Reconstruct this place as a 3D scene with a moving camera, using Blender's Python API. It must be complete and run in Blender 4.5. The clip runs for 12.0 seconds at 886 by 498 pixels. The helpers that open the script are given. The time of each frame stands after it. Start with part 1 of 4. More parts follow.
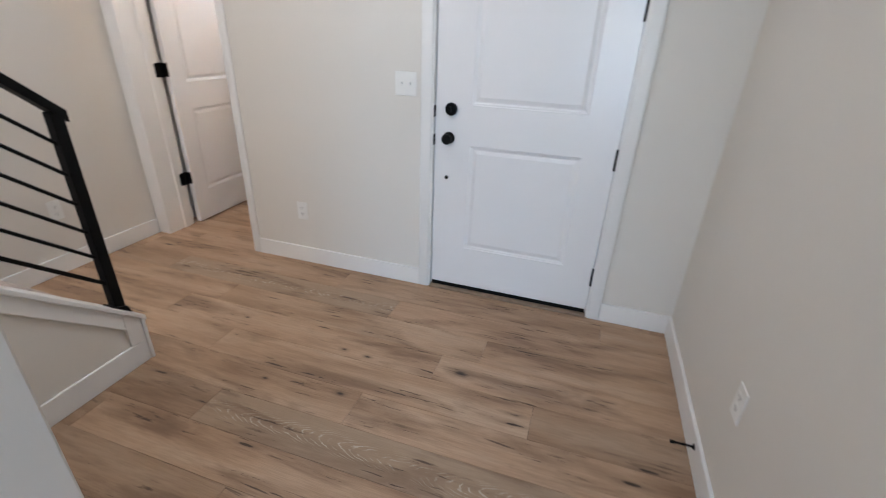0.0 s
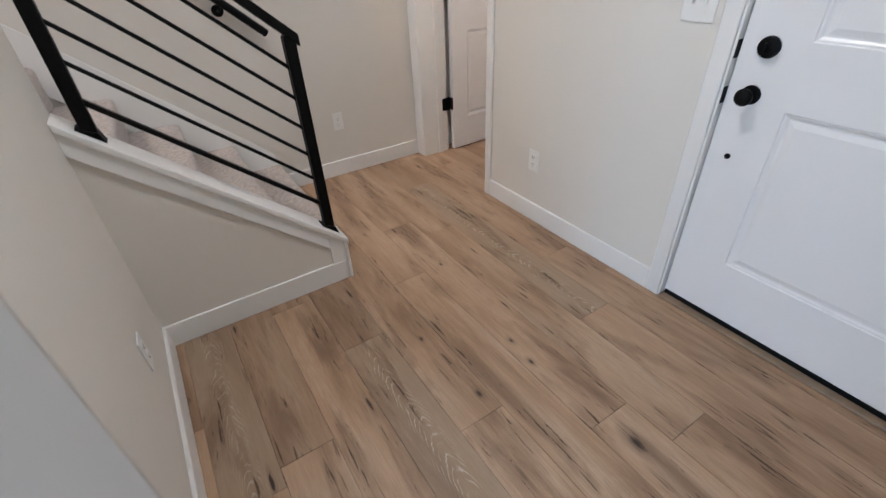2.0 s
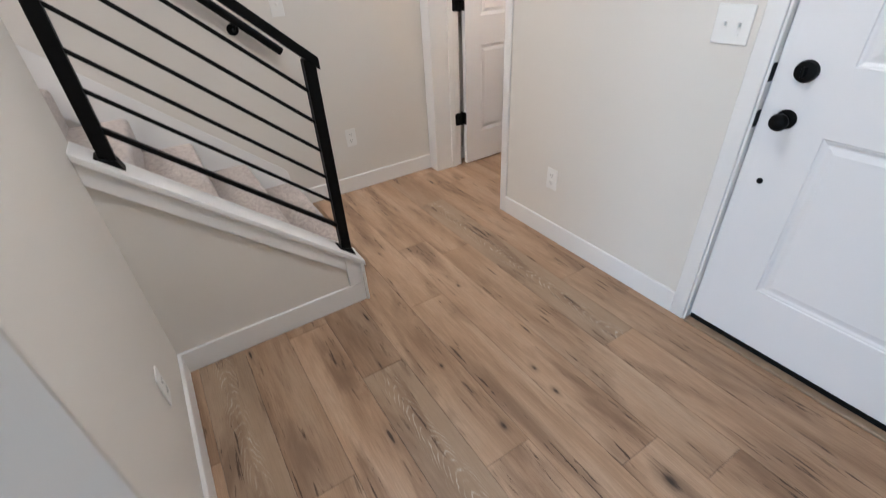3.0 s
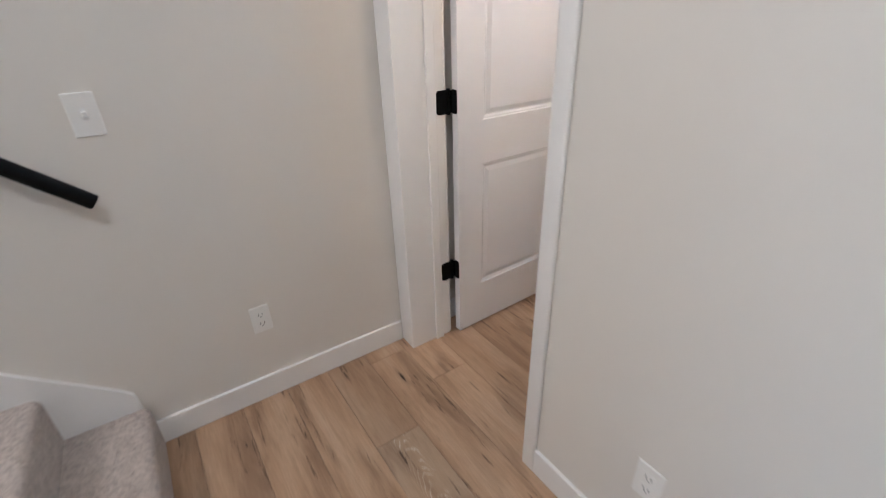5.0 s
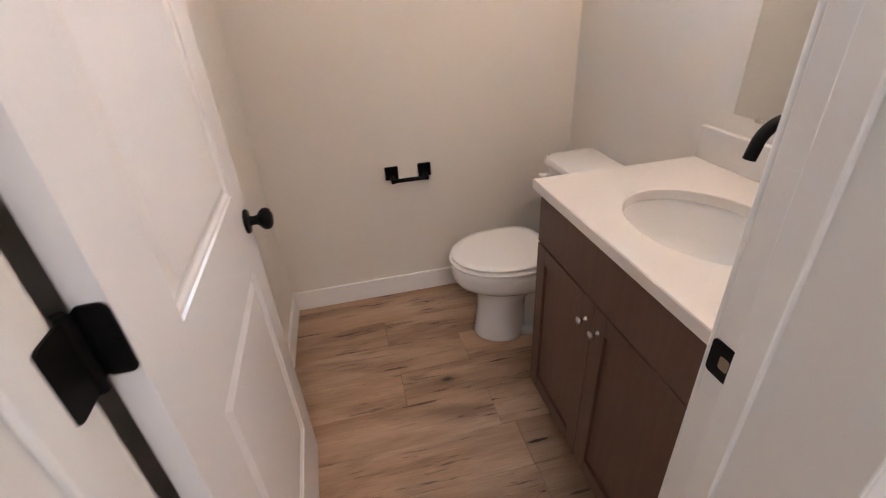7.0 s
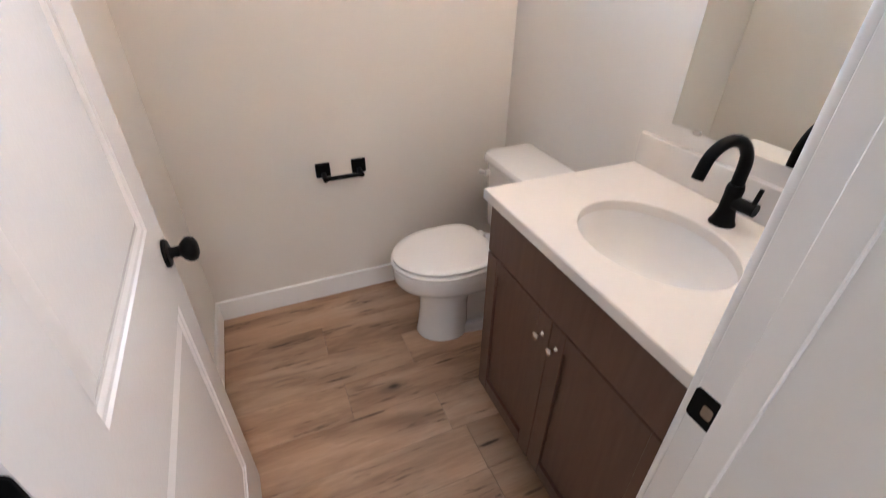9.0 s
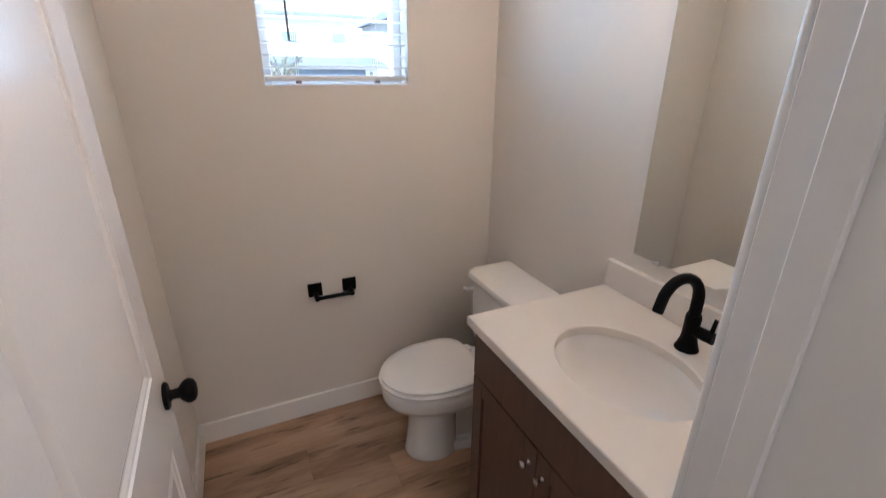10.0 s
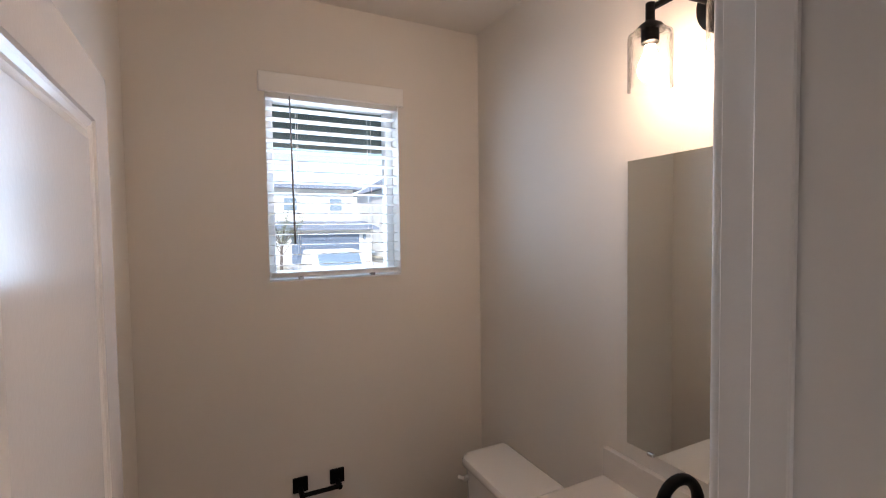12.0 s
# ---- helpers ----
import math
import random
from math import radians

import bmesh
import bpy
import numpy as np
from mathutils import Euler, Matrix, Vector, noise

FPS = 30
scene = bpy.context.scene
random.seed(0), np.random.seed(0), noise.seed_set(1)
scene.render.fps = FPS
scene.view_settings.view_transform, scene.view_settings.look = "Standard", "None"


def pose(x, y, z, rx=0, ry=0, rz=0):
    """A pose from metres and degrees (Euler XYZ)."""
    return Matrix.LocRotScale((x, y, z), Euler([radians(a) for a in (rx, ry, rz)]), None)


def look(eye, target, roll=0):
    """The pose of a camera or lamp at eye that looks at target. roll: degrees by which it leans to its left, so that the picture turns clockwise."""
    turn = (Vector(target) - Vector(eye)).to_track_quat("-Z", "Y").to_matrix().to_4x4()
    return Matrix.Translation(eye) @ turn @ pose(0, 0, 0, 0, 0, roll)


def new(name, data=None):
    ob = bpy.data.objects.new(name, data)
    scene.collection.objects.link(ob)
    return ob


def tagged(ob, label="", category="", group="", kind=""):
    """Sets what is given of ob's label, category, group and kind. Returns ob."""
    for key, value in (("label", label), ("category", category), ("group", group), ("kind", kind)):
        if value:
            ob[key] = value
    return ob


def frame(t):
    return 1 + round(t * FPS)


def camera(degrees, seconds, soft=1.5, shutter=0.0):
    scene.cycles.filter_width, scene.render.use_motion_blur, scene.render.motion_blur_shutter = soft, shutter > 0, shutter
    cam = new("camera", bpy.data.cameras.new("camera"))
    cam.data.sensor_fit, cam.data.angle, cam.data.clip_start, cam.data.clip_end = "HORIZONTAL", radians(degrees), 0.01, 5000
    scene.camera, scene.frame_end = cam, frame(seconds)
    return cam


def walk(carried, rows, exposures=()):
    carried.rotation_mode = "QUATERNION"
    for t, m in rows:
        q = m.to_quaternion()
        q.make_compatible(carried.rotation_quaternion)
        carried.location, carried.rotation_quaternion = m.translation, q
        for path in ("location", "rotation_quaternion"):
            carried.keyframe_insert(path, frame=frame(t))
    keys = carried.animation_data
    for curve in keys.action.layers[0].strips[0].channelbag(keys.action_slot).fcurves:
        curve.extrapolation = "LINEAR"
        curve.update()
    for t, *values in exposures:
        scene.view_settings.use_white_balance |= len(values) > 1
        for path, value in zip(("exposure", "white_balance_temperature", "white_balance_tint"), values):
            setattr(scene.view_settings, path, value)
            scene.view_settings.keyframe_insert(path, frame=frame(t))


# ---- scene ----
cam = camera(89.9, 12.0, soft=1.0, shutter=0.4)

EXPOSURES = [(0.0, 2.17, 6050, 13), (2.0, 2.22, 6050, 13), (2.5, 2.42, 6050, 13), (3.7, 2.34, 6050, 13), (5.5, 2.15, 5850, 13), (6.5, 2.12, 6250, 18), (7.0, 2.27, 6150, 18), (8.8, 2.55, 5700, 14), (9.0, 2.55, 5700, 14), (9.5, 2.17, 5750, 14), (10.0, 1.8, 5850, 15), (10.5, 1.42, 6000, 17), (11.0, 1.16, 6150, 18), (12.0, 1.02, 6450, 20)]
LIVING_W, UPSTAIRS_FILL_W, BATHWIN_W, BULB_E, CEIL_FILL_E = 16.5, 23.0, 4.0, 42.0, 17.5
PLANK_W, ROW0 = 0.1805, -1.297
PLANK_OFF = {-3: -0.35, -2: 1.10, 0: 0.757, 1: 1.322, 2: 0.50, 3: 1.561, 4: 0.217, 5: 1.18, 12: -0.059, 13: -0.385, 14: -0.082, 15: -0.413}
PATH = [
    (0, (2.056, -2.203, 1.383), (1.512, -0.486, 0.514), 2.2),
    (0.5, (2.101, -2.022, 1.392), (1.234, -0.454, 0.503), 2.7),
    (1, (2.062, -1.883, 1.387), (0.915, -0.48, 0.541), -0.2),
    (1.5, (2.031, -1.732, 1.361), (0.707, -0.577, 0.407), -0.7),
    (2, (2.048, -1.6, 1.35), (0.649, -0.735, 0.212), -2.8),
    (2.5, (2.014, -1.61, 1.337), (0.641, -0.787, 0.138), -2.8),
    (3, (1.949, -1.612, 1.391), (0.527, -0.754, 0.276), -3.2),
    (3.5, (1.739, -1.454, 1.396), (0.259, -0.498, 0.45), -3.3),
    (3.7, (1.626, -1.383, 1.404), (0.147, -0.419, 0.464), -3.0),
    (5.3, (0.462, -0.710, 1.396), (-1.006, 0.287, 0.475), -1.1),
    (5.5, (0.277, -0.680, 1.383), (-1.082, 0.472, 0.473), 0.55),
    (6, (-0.067, -0.468, 1.350), (-1.188, 0.928, 0.460), -3.3),
    (6.5, (-0.368, -0.300, 1.381), (-0.666, 1.428, 0.420), -4.4),
    (7, (-0.451, -0.167, 1.394), (-0.107, 1.531, 0.394), -3.5),
    (7.2, (-0.465, -0.117, 1.39), (-0.06, 1.552, 0.366), -2.6),
    (8.8, (-0.482, -0.024, 1.428), (0.132, 1.477, 0.257), 0.4),
    (9, (-0.488, -0.027, 1.46), (0.163, 1.505, 0.351), 0.6),
    (9.5, (-0.492, -0.046, 1.533), (0.226, 1.578, 0.612), 0.6),
    (10, (-0.499, -0.063, 1.596), (0.278, 1.626, 0.857), 0.4),
    (10.5, (-0.503, -0.086, 1.655), (0.317, 1.665, 1.145), -0.0),
    (11, (-0.508, -0.106, 1.695), (0.347, 1.673, 1.373), -0.2),
    (11.5, (-0.517, -0.118, 1.724), (0.353, 1.676, 1.558), -0.5),
    (12, (-0.525, -0.118, 1.747), (0.352, 1.678, 1.666), -0.8),
]
walk(cam, [(t, look(eye, target, roll)) for t, eye, target, roll in PATH], EXPOSURES)

# ---- world, sun and large lights ----
world = bpy.data.worlds.new("world")
scene.world = world
world.use_nodes = True
wn = world.node_tree
sky = wn.nodes.new("ShaderNodeTexSky")
sky.sky_type = "NISHITA"
sky.sun_disc = False
sky.sun_elevation = radians(38)
sky.sun_rotation = radians(205)
wn.nodes["Background"].inputs["Strength"].default_value = 0.14
wn.links.new(sky.outputs["Color"], wn.nodes["Background"].inputs["Color"])

sun = new("sun", bpy.data.lights.new("sun", "SUN"))
sun.data.energy = 4.2
sun.data.angle = radians(0.5)
sun.data.color = (1.0, 0.96, 0.9)
sun.matrix_world = look((-8, -16, 14), (0, 0, 0))


def area_lamp(name, eye, target, wide, high, watts, colour):
    """A rectangular area lamp: daylight in a window opening, or the added stairwell fill."""
    ob = new(name, bpy.data.lights.new(name, "AREA"))
    ob.data.shape, ob.data.size, ob.data.size_y = "RECTANGLE", wide, high
    ob.data.energy, ob.data.color = watts, colour
    ob.matrix_world = look(eye, target)
    return ob


area_lamp("daylight_living", (2.7, -5.95, 1.25), (2.7, 0, 1.25), 1.6, 2.2, LIVING_W, (0.48, 0.73, 1.0))
# No window up there: an unseen lamp added to light stairs and hall.
area_lamp("daylight_upstairs", (-0.3, -4.1, 4.2), (-0.3, -1.5, 1.2), 1.0, 1.8, UPSTAIRS_FILL_W, (1.0, 0.96, 0.92))
area_lamp("daylight_bath", (-0.083, 1.94, 1.94), (-0.083, 0, 1.6), 0.5, 0.72, BATHWIN_W, (0.60, 0.80, 1.0))


# ---- materials ----
def material(name, colour, rough=0.5, metal=0.0, bump=0.0, bump_scale=300.0, vary=0.0, vary_scale=3.0, rough_vary=0.0, coat=0.0, spec=0.5):
    """A painted, plastic or metal surface with slight mottling and a fine relief."""
    m = bpy.data.materials.new(name)
    m.use_nodes = True
    nt = m.node_tree
    b = nt.nodes["Principled BSDF"]
    b.inputs["Roughness"].default_value = rough
    b.inputs["Metallic"].default_value = metal
    b.inputs["Coat Weight"].default_value = coat
    b.inputs["Specular IOR Level"].default_value = spec
    b.inputs["Base Color"].default_value = (*colour, 1)
    tc = nt.nodes.new("ShaderNodeTexCoord")
    if vary:
        n = nt.nodes.new("ShaderNodeTexNoise")
        n.inputs["Scale"].default_value = vary_scale
        n.inputs["Detail"].default_value = 5
        nt.links.new(tc.outputs["Object"], n.inputs["Vector"])
        r = nt.nodes.new("ShaderNodeMapRange")
        r.inputs["From Min"].default_value, r.inputs["From Max"].default_value = 0.3, 0.7
        r.inputs["To Min"].default_value, r.inputs["To Max"].default_value = 1 - vary, 1 + vary
        nt.links.new(n.outputs["Fac"], r.inputs["Value"])
        v = nt.nodes.new("ShaderNodeVectorMath")
        v.operation = "SCALE"
        v.inputs[0].default_value = colour
        nt.links.new(r.outputs["Result"], v.inputs["Scale"])
        nt.links.new(v.outputs["Vector"], b.inputs["Base Color"])
        if rough_vary:
            r2 = nt.nodes.new("ShaderNodeMapRange")
            r2.inputs["From Min"].default_value, r2.inputs["From Max"].default_value = 0.3, 0.7
            r2.inputs["To Min"].default_value, r2.inputs["To Max"].default_value = rough - rough_vary, rough + rough_vary
            nt.links.new(n.outputs["Fac"], r2.inputs["Value"])
            nt.links.new(r2.outputs["Result"], b.inputs["Roughness"])
    if bump:
        n2 = nt.nodes.new("ShaderNodeTexNoise")
        n2.inputs["Scale"].default_value = bump_scale
        n2.inputs["Detail"].default_value = 3
        nt.links.new(tc.outputs["Object"], n2.inputs["Vector"])
        bp = nt.nodes.new("ShaderNodeBump")
        bp.inputs["Strength"].default_value = bump
        bp.inputs["Distance"].default_value = 0.002
        nt.links.new(n2.outputs["Fac"], bp.inputs["Height"])
        nt.links.new(bp.outputs["Normal"], b.inputs["Normal"])
    return m


def plank_material(name, limed_board=False, knots=()):
    """Oak-look vinyl planks: brown streaks along the board, knots, fine pores, and some greyer limed boards."""
    m = bpy.data.materials.new(name)
    m.use_nodes = True
    nt = m.node_tree
    L = nt.links.new
    b = nt.nodes["Principled BSDF"]
    tc = nt.nodes.new("ShaderNodeTexCoord")
    oi = nt.nodes.new("ShaderNodeObjectInfo")

    def node(kind, **vals):
        n = nt.nodes.new(kind)
        for k, v in vals.items():
            n.inputs[k].default_value = v
        return n

    shift = node("ShaderNodeVectorMath")
    shift.operation = "SCALE"
    shift.inputs[0].default_value = (37.0, 91.0, 53.0)
    L(oi.outputs["Random"], shift.inputs["Scale"])
    add = node("ShaderNodeVectorMath")
    L(tc.outputs["Object"], add.inputs[0])
    L(shift.outputs["Vector"], add.inputs[1])

    def stretched(sx, sy):
        mp = node("ShaderNodeMapping", Scale=(sx, sy, 1.0))
        L(add.outputs["Vector"], mp.inputs["Vector"])
        return mp.outputs["Vector"]

    def noise_tex(vec, scale, detail, rough=0.55, dist=0.0):
        n = node("ShaderNodeTexNoise", Scale=scale, Detail=detail, Roughness=rough, Distortion=dist)
        L(vec, n.inputs["Vector"])
        return n.outputs["Fac"]

    def ramp(fac, *stops):
        r = nt.nodes.new("ShaderNodeValToRGB")
        r.color_ramp.elements[0].position, r.color_ramp.elements[0].color = stops[0][0], (*stops[0][1], 1)
        r.color_ramp.elements[1].position, r.color_ramp.elements[1].color = stops[-1][0], (*stops[-1][1], 1)
        for p, c in stops[1:-1]:
            r.color_ramp.elements.new(p).color = (*c, 1)
        L(fac, r.inputs["Fac"])
        return r.outputs["Color"]

    def mix(fac, a, c, blend="MIX"):
        x = nt.nodes.new("ShaderNodeMix")
        x.data_type, x.blend_type = "RGBA", blend
        if isinstance(fac, float):
            x.inputs[0].default_value = fac
        else:
            L(fac, x.inputs[0])
        for sock, v in ((x.inputs[6], a), (x.inputs[7], c)):
            if isinstance(v, tuple):
                sock.default_value = (*v, 1)
            else:
                L(v, sock)
        return x.outputs[2]

    broad = noise_tex(stretched(0.7, 5.0), 1.6, 4, 0.55, 0.3)
    base = ramp(broad, (0.26, (0.290, 0.178, 0.108)), (0.48, (0.455, 0.305, 0.198)), (0.70, (0.520, 0.375, 0.262)))
    grain = noise_tex(stretched(2.2, 40.0), 3.0, 6, 0.65, 0.8)
    base = mix(0.26, base, ramp(grain, (0.34, (0.52, 0.46, 0.42)), (0.58, (1.0, 1.0, 1.0))), "MULTIPLY")
    fine = noise_tex(stretched(6.0, 260.0), 2.0, 3)
    base = mix(0.55, base, ramp(fine, (0.35, (0.7, 0.68, 0.66)), (0.6, (1.0, 1.0, 1.0))), "MULTIPLY")
    # limed cathedral figure on the greyer boards
    if limed_board:
        sep = node("ShaderNodeSeparateXYZ")
        L(tc.outputs["Object"], sep.inputs[0])

        def calc(op, a, c):
            x = node("ShaderNodeMath")
            x.operation = op
            for sock, v in zip(x.inputs, (a, c)):
                if isinstance(v, (int, float)):
                    sock.default_value = v
                else:
                    L(v, sock)
            return x.outputs[0]

        off = calc("ADD", sep.outputs[1], calc("MULTIPLY", noise_tex(stretched(2.0, 2.0), 1.5, 2), 0.06))
        off = calc("SUBTRACT", off, 0.03)
        arch = calc("ADD", calc("MULTIPLY", calc("MULTIPLY", off, off), 70.0), calc("MULTIPLY", noise_tex(stretched(7.0, 20.0), 1.5, 3), 0.10))
        wavy = calc("SINE", calc("MULTIPLY", calc("SUBTRACT", sep.outputs[0], arch), 150.0), 0)
        lines = ramp(wavy, (0.62, (0, 0, 0)), (0.95, (0.9, 0.9, 0.9)))
        middle = ramp(calc("ABSOLUTE", off, 0), (0.022, (1, 1, 1)), (0.05, (0.12, 0.12, 0.12)))
        lines = mix(1.0, lines, middle, "MULTIPLY")
        broken = ramp(noise_tex(stretched(9.0, 30.0), 1.5, 3), (0.42, (0, 0, 0)), (0.6, (1, 1, 1)))
        base = mix(mix(1.0, lines, broken, "MULTIPLY"), mix(0.40, base, (0.255, 0.205, 0.15)), (0.53, 0.465, 0.38))
    # warmer and darker boards
    tone = node("ShaderNodeMath")
    tone.operation = "MULTIPLY"
    tone.inputs[1].default_value = 7.13
    L(oi.outputs["Random"], tone.inputs[0])
    fr = node("ShaderNodeMath")
    fr.operation = "FRACT"
    L(tone.outputs[0], fr.inputs[0])
    base = mix(1.0, base, ramp(fr.outputs[0], (0.0, (0.78, 0.75, 0.72)), (0.5, (1.0, 0.98, 0.95)), (1.0, (1.14, 1.13, 1.12))), "MULTIPLY")
    # brown bands, thin dark cracks and drawn-out knots
    band = noise_tex(stretched(1.1, 5.0), 1.7, 4, 0.55, 0.5)
    band_m = ramp(band, (0.50, (0, 0, 0)), (0.69, (0.66, 0.66, 0.66)))
    base = mix(band_m, base, (0.155, 0.086, 0.050))
    crack = noise_tex(stretched(3.6, 46.0), 1.6, 4, 0.6, 0.5)
    near = ramp(band, (0.49, (0, 0, 0)), (0.60, (1, 1, 1)))
    base = mix(mix(1.0, ramp(crack, (0.605, (0, 0, 0)), (0.64, (0.95, 0.95, 0.95))), near, "MULTIPLY"), base, (0.075, 0.043, 0.026))
    vor = node("ShaderNodeTexVoronoi", Scale=1.0)
    L(stretched(2.6, 16.0), vor.inputs["Vector"])
    wob = noise_tex(stretched(22.0, 90.0), 1.0, 3)
    dist = node("ShaderNodeMath")
    dist.operation = "MULTIPLY_ADD"
    dist.inputs[1].default_value = 0.16
    L(wob, dist.inputs[0])
    L(vor.outputs["Distance"], dist.inputs[2])
    gate = node("ShaderNodeSeparateColor")
    L(vor.outputs["Color"], gate.inputs[0])
    few = ramp(gate.outputs[0], (0.60, (0, 0, 0)), (0.65, (1, 1, 1)))
    halo = ramp(dist.outputs[0], (0.17, (0.5, 0.5, 0.5)), (0.32, (0, 0, 0)))
    base = mix(mix(1.0, halo, few, "MULTIPLY"), base, (0.15, 0.095, 0.062))
    spot = ramp(dist.outputs[0], (0.15, (1, 1, 1)), (0.18, (0, 0, 0)))
    base = mix(mix(1.0, spot, few, "MULTIPLY"), base, (0.038, 0.022, 0.014))
    # short dark dashes
    dash = node("ShaderNodeTexVoronoi", Scale=1.0)
    L(stretched(2.8, 34.0), dash.inputs["Vector"])
    dash_edge = node("ShaderNodeMath")
    dash_edge.operation = "MULTIPLY_ADD"
    dash_edge.inputs[1].default_value = 0.34
    L(wob, dash_edge.inputs[0])
    L(dash.outputs["Distance"], dash_edge.inputs[2])
    dash_gate = node("ShaderNodeSeparateColor")
    L(dash.outputs["Color"], dash_gate.inputs[0])
    some = ramp(dash_gate.outputs[1], (0.78, (0, 0, 0)), (0.84, (1, 1, 1)))
    dash_m = ramp(dash_edge.outputs[0], (0.22, (0.9, 0.9, 0.9)), (0.34, (0, 0, 0)))
    base = mix(mix(1.0, dash_m, some, "MULTIPLY"), base, (0.085, 0.050, 0.032))
    for kx, ky, size in knots:
        mp = node("ShaderNodeMapping", Location=(-kx * 0.5, -ky, 0), Scale=(0.5, 1.0, 0.0))
        L(tc.outputs["Object"], mp.inputs["Vector"])
        ln = node("ShaderNodeVectorMath")
        ln.operation = "LENGTH"
        L(mp.outputs["Vector"], ln.inputs[0])
        edge = node("ShaderNodeMath")
        edge.operation = "MULTIPLY_ADD"
        edge.inputs[1].default_value = 0.024 * size
        L(wob, edge.inputs[0])
        L(ln.outputs["Value"], edge.inputs[2])
        base = mix(ramp(edge.outputs[0], (0.020 * size, (0.6, 0.6, 0.6)), (0.07 * size, (0, 0, 0))), base, (0.13, 0.08, 0.05))
        base = mix(ramp(edge.outputs[0], (0.017 * size, (0.97, 0.97, 0.97)), (0.038 * size, (0, 0, 0))), base, (0.035, 0.022, 0.015))
    L(base, b.inputs["Base Color"])
    rr = nt.nodes.new("ShaderNodeMapRange")
    rr.inputs["To Min"].default_value, rr.inputs["To Max"].default_value = 0.38, 0.55
    L(grain, rr.inputs["Value"])
    L(rr.outputs["Result"], b.inputs["Roughness"])
    b.inputs["Specular IOR Level"].default_value = 0.4
    bp = node("ShaderNodeBump", Strength=0.25, Distance=0.0015)
    L(grain, bp.inputs["Height"])
    L(bp.outputs["Normal"], b.inputs["Normal"])
    return m


def carpet_material():
    m = material("carpet", (0.40, 0.35, 0.315), 0.95)
    nt = m.node_tree
    b = nt.nodes["Principled BSDF"]
    tc = nt.nodes.new("ShaderNodeTexCoord")
    n = nt.nodes.new("ShaderNodeTexNoise")
    n.inputs["Scale"].default_value, n.inputs["Detail"].default_value, n.inputs["Roughness"].default_value = 55, 6, 0.75
    nt.links.new(tc.outputs["Object"], n.inputs["Vector"])
    r = nt.nodes.new("ShaderNodeValToRGB")
    r.color_ramp.elements[0].position, r.color_ramp.elements[0].color = 0.34, (0.31, 0.255, 0.22, 1)
    r.color_ramp.elements[1].position, r.color_ramp.elements[1].color = 0.62, (0.57, 0.49, 0.435, 1)
    nt.links.new(n.outputs["Fac"], r.inputs["Fac"])
    nt.links.new(r.outputs["Color"], b.inputs["Base Color"])
    bp = nt.nodes.new("ShaderNodeBump")
    bp.inputs["Strength"].default_value, bp.inputs["Distance"].default_value = 0.9, 0.008
    nt.links.new(n.outputs["Fac"], bp.inputs["Height"])
    nt.links.new(bp.outputs["Normal"], b.inputs["Normal"])
    b.inputs["Sheen Weight"].default_value = 0.3
    return m


def cabinet_material():
    """Dark brown stained wood with an upright grain."""
    m = material("stained_wood", (0.06, 0.036, 0.026), 0.42)
    nt = m.node_tree
    b = nt.nodes["Principled BSDF"]
    tc = nt.nodes.new("ShaderNodeTexCoord")
    mp = nt.nodes.new("ShaderNodeMapping")
    mp.inputs["Scale"].default_value = (40, 40, 3)
    nt.links.new(tc.outputs["Object"], mp.inputs["Vector"])
    n = nt.nodes.new("ShaderNodeTexNoise")
    n.inputs["Scale"].default_value, n.inputs["Detail"].default_value = 1.6, 6
    nt.links.new(mp.outputs["Vector"], n.inputs["Vector"])
    r = nt.nodes.new("ShaderNodeValToRGB")
    r.color_ramp.elements[0].position, r.color_ramp.elements[0].color = 0.25, (0.090, 0.047, 0.032, 1)
    r.color_ramp.elements[1].position, r.color_ramp.elements[1].color = 0.75, (0.122, 0.067, 0.046, 1)
    nt.links.new(n.outputs["Fac"], r.inputs["Fac"])
    nt.links.new(r.outputs["Color"], b.inputs["Base Color"])
    return m


def clear_glass(name, tint=(1, 1, 1), seeded=False):
    m = bpy.data.materials.new(name)
    m.use_nodes = True
    nt = m.node_tree
    nt.nodes.remove(nt.nodes["Principled BSDF"])
    t = nt.nodes.new("ShaderNodeBsdfTransparent")
    t.inputs["Color"].default_value = (*tint, 1)
    g = nt.nodes.new("ShaderNodeBsdfGlossy")
    g.inputs["Roughness"].default_value = 0.03
    mx = nt.nodes.new("ShaderNodeMixShader")
    fr = nt.nodes.new("ShaderNodeFresnel")
    fr.inputs["IOR"].default_value = 1.09 if seeded else 1.45
    if seeded:
        tc = nt.nodes.new("ShaderNodeTexCoord")
        v = nt.nodes.new("ShaderNodeTexVoronoi")
        v.inputs["Scale"].default_value = 210
        nt.links.new(tc.outputs["Object"], v.inputs["Vector"])
        bp = nt.nodes.new("ShaderNodeBump")
        bp.inputs["Strength"].default_value, bp.inputs["Distance"].default_value = 0.5, 0.003
        nt.links.new(v.outputs["Distance"], bp.inputs["Height"])
        nt.links.new(bp.outputs["Normal"], g.inputs["Normal"])
        nt.links.new(bp.outputs["Normal"], fr.inputs["Normal"])
    nt.links.new(fr.outputs["Fac"], mx.inputs["Fac"])
    nt.links.new(t.outputs["BSDF"], mx.inputs[1])
    nt.links.new(g.outputs["BSDF"], mx.inputs[2])
    nt.links.new(mx.outputs["Shader"], nt.nodes["Material Output"].inputs["Surface"])
    return m


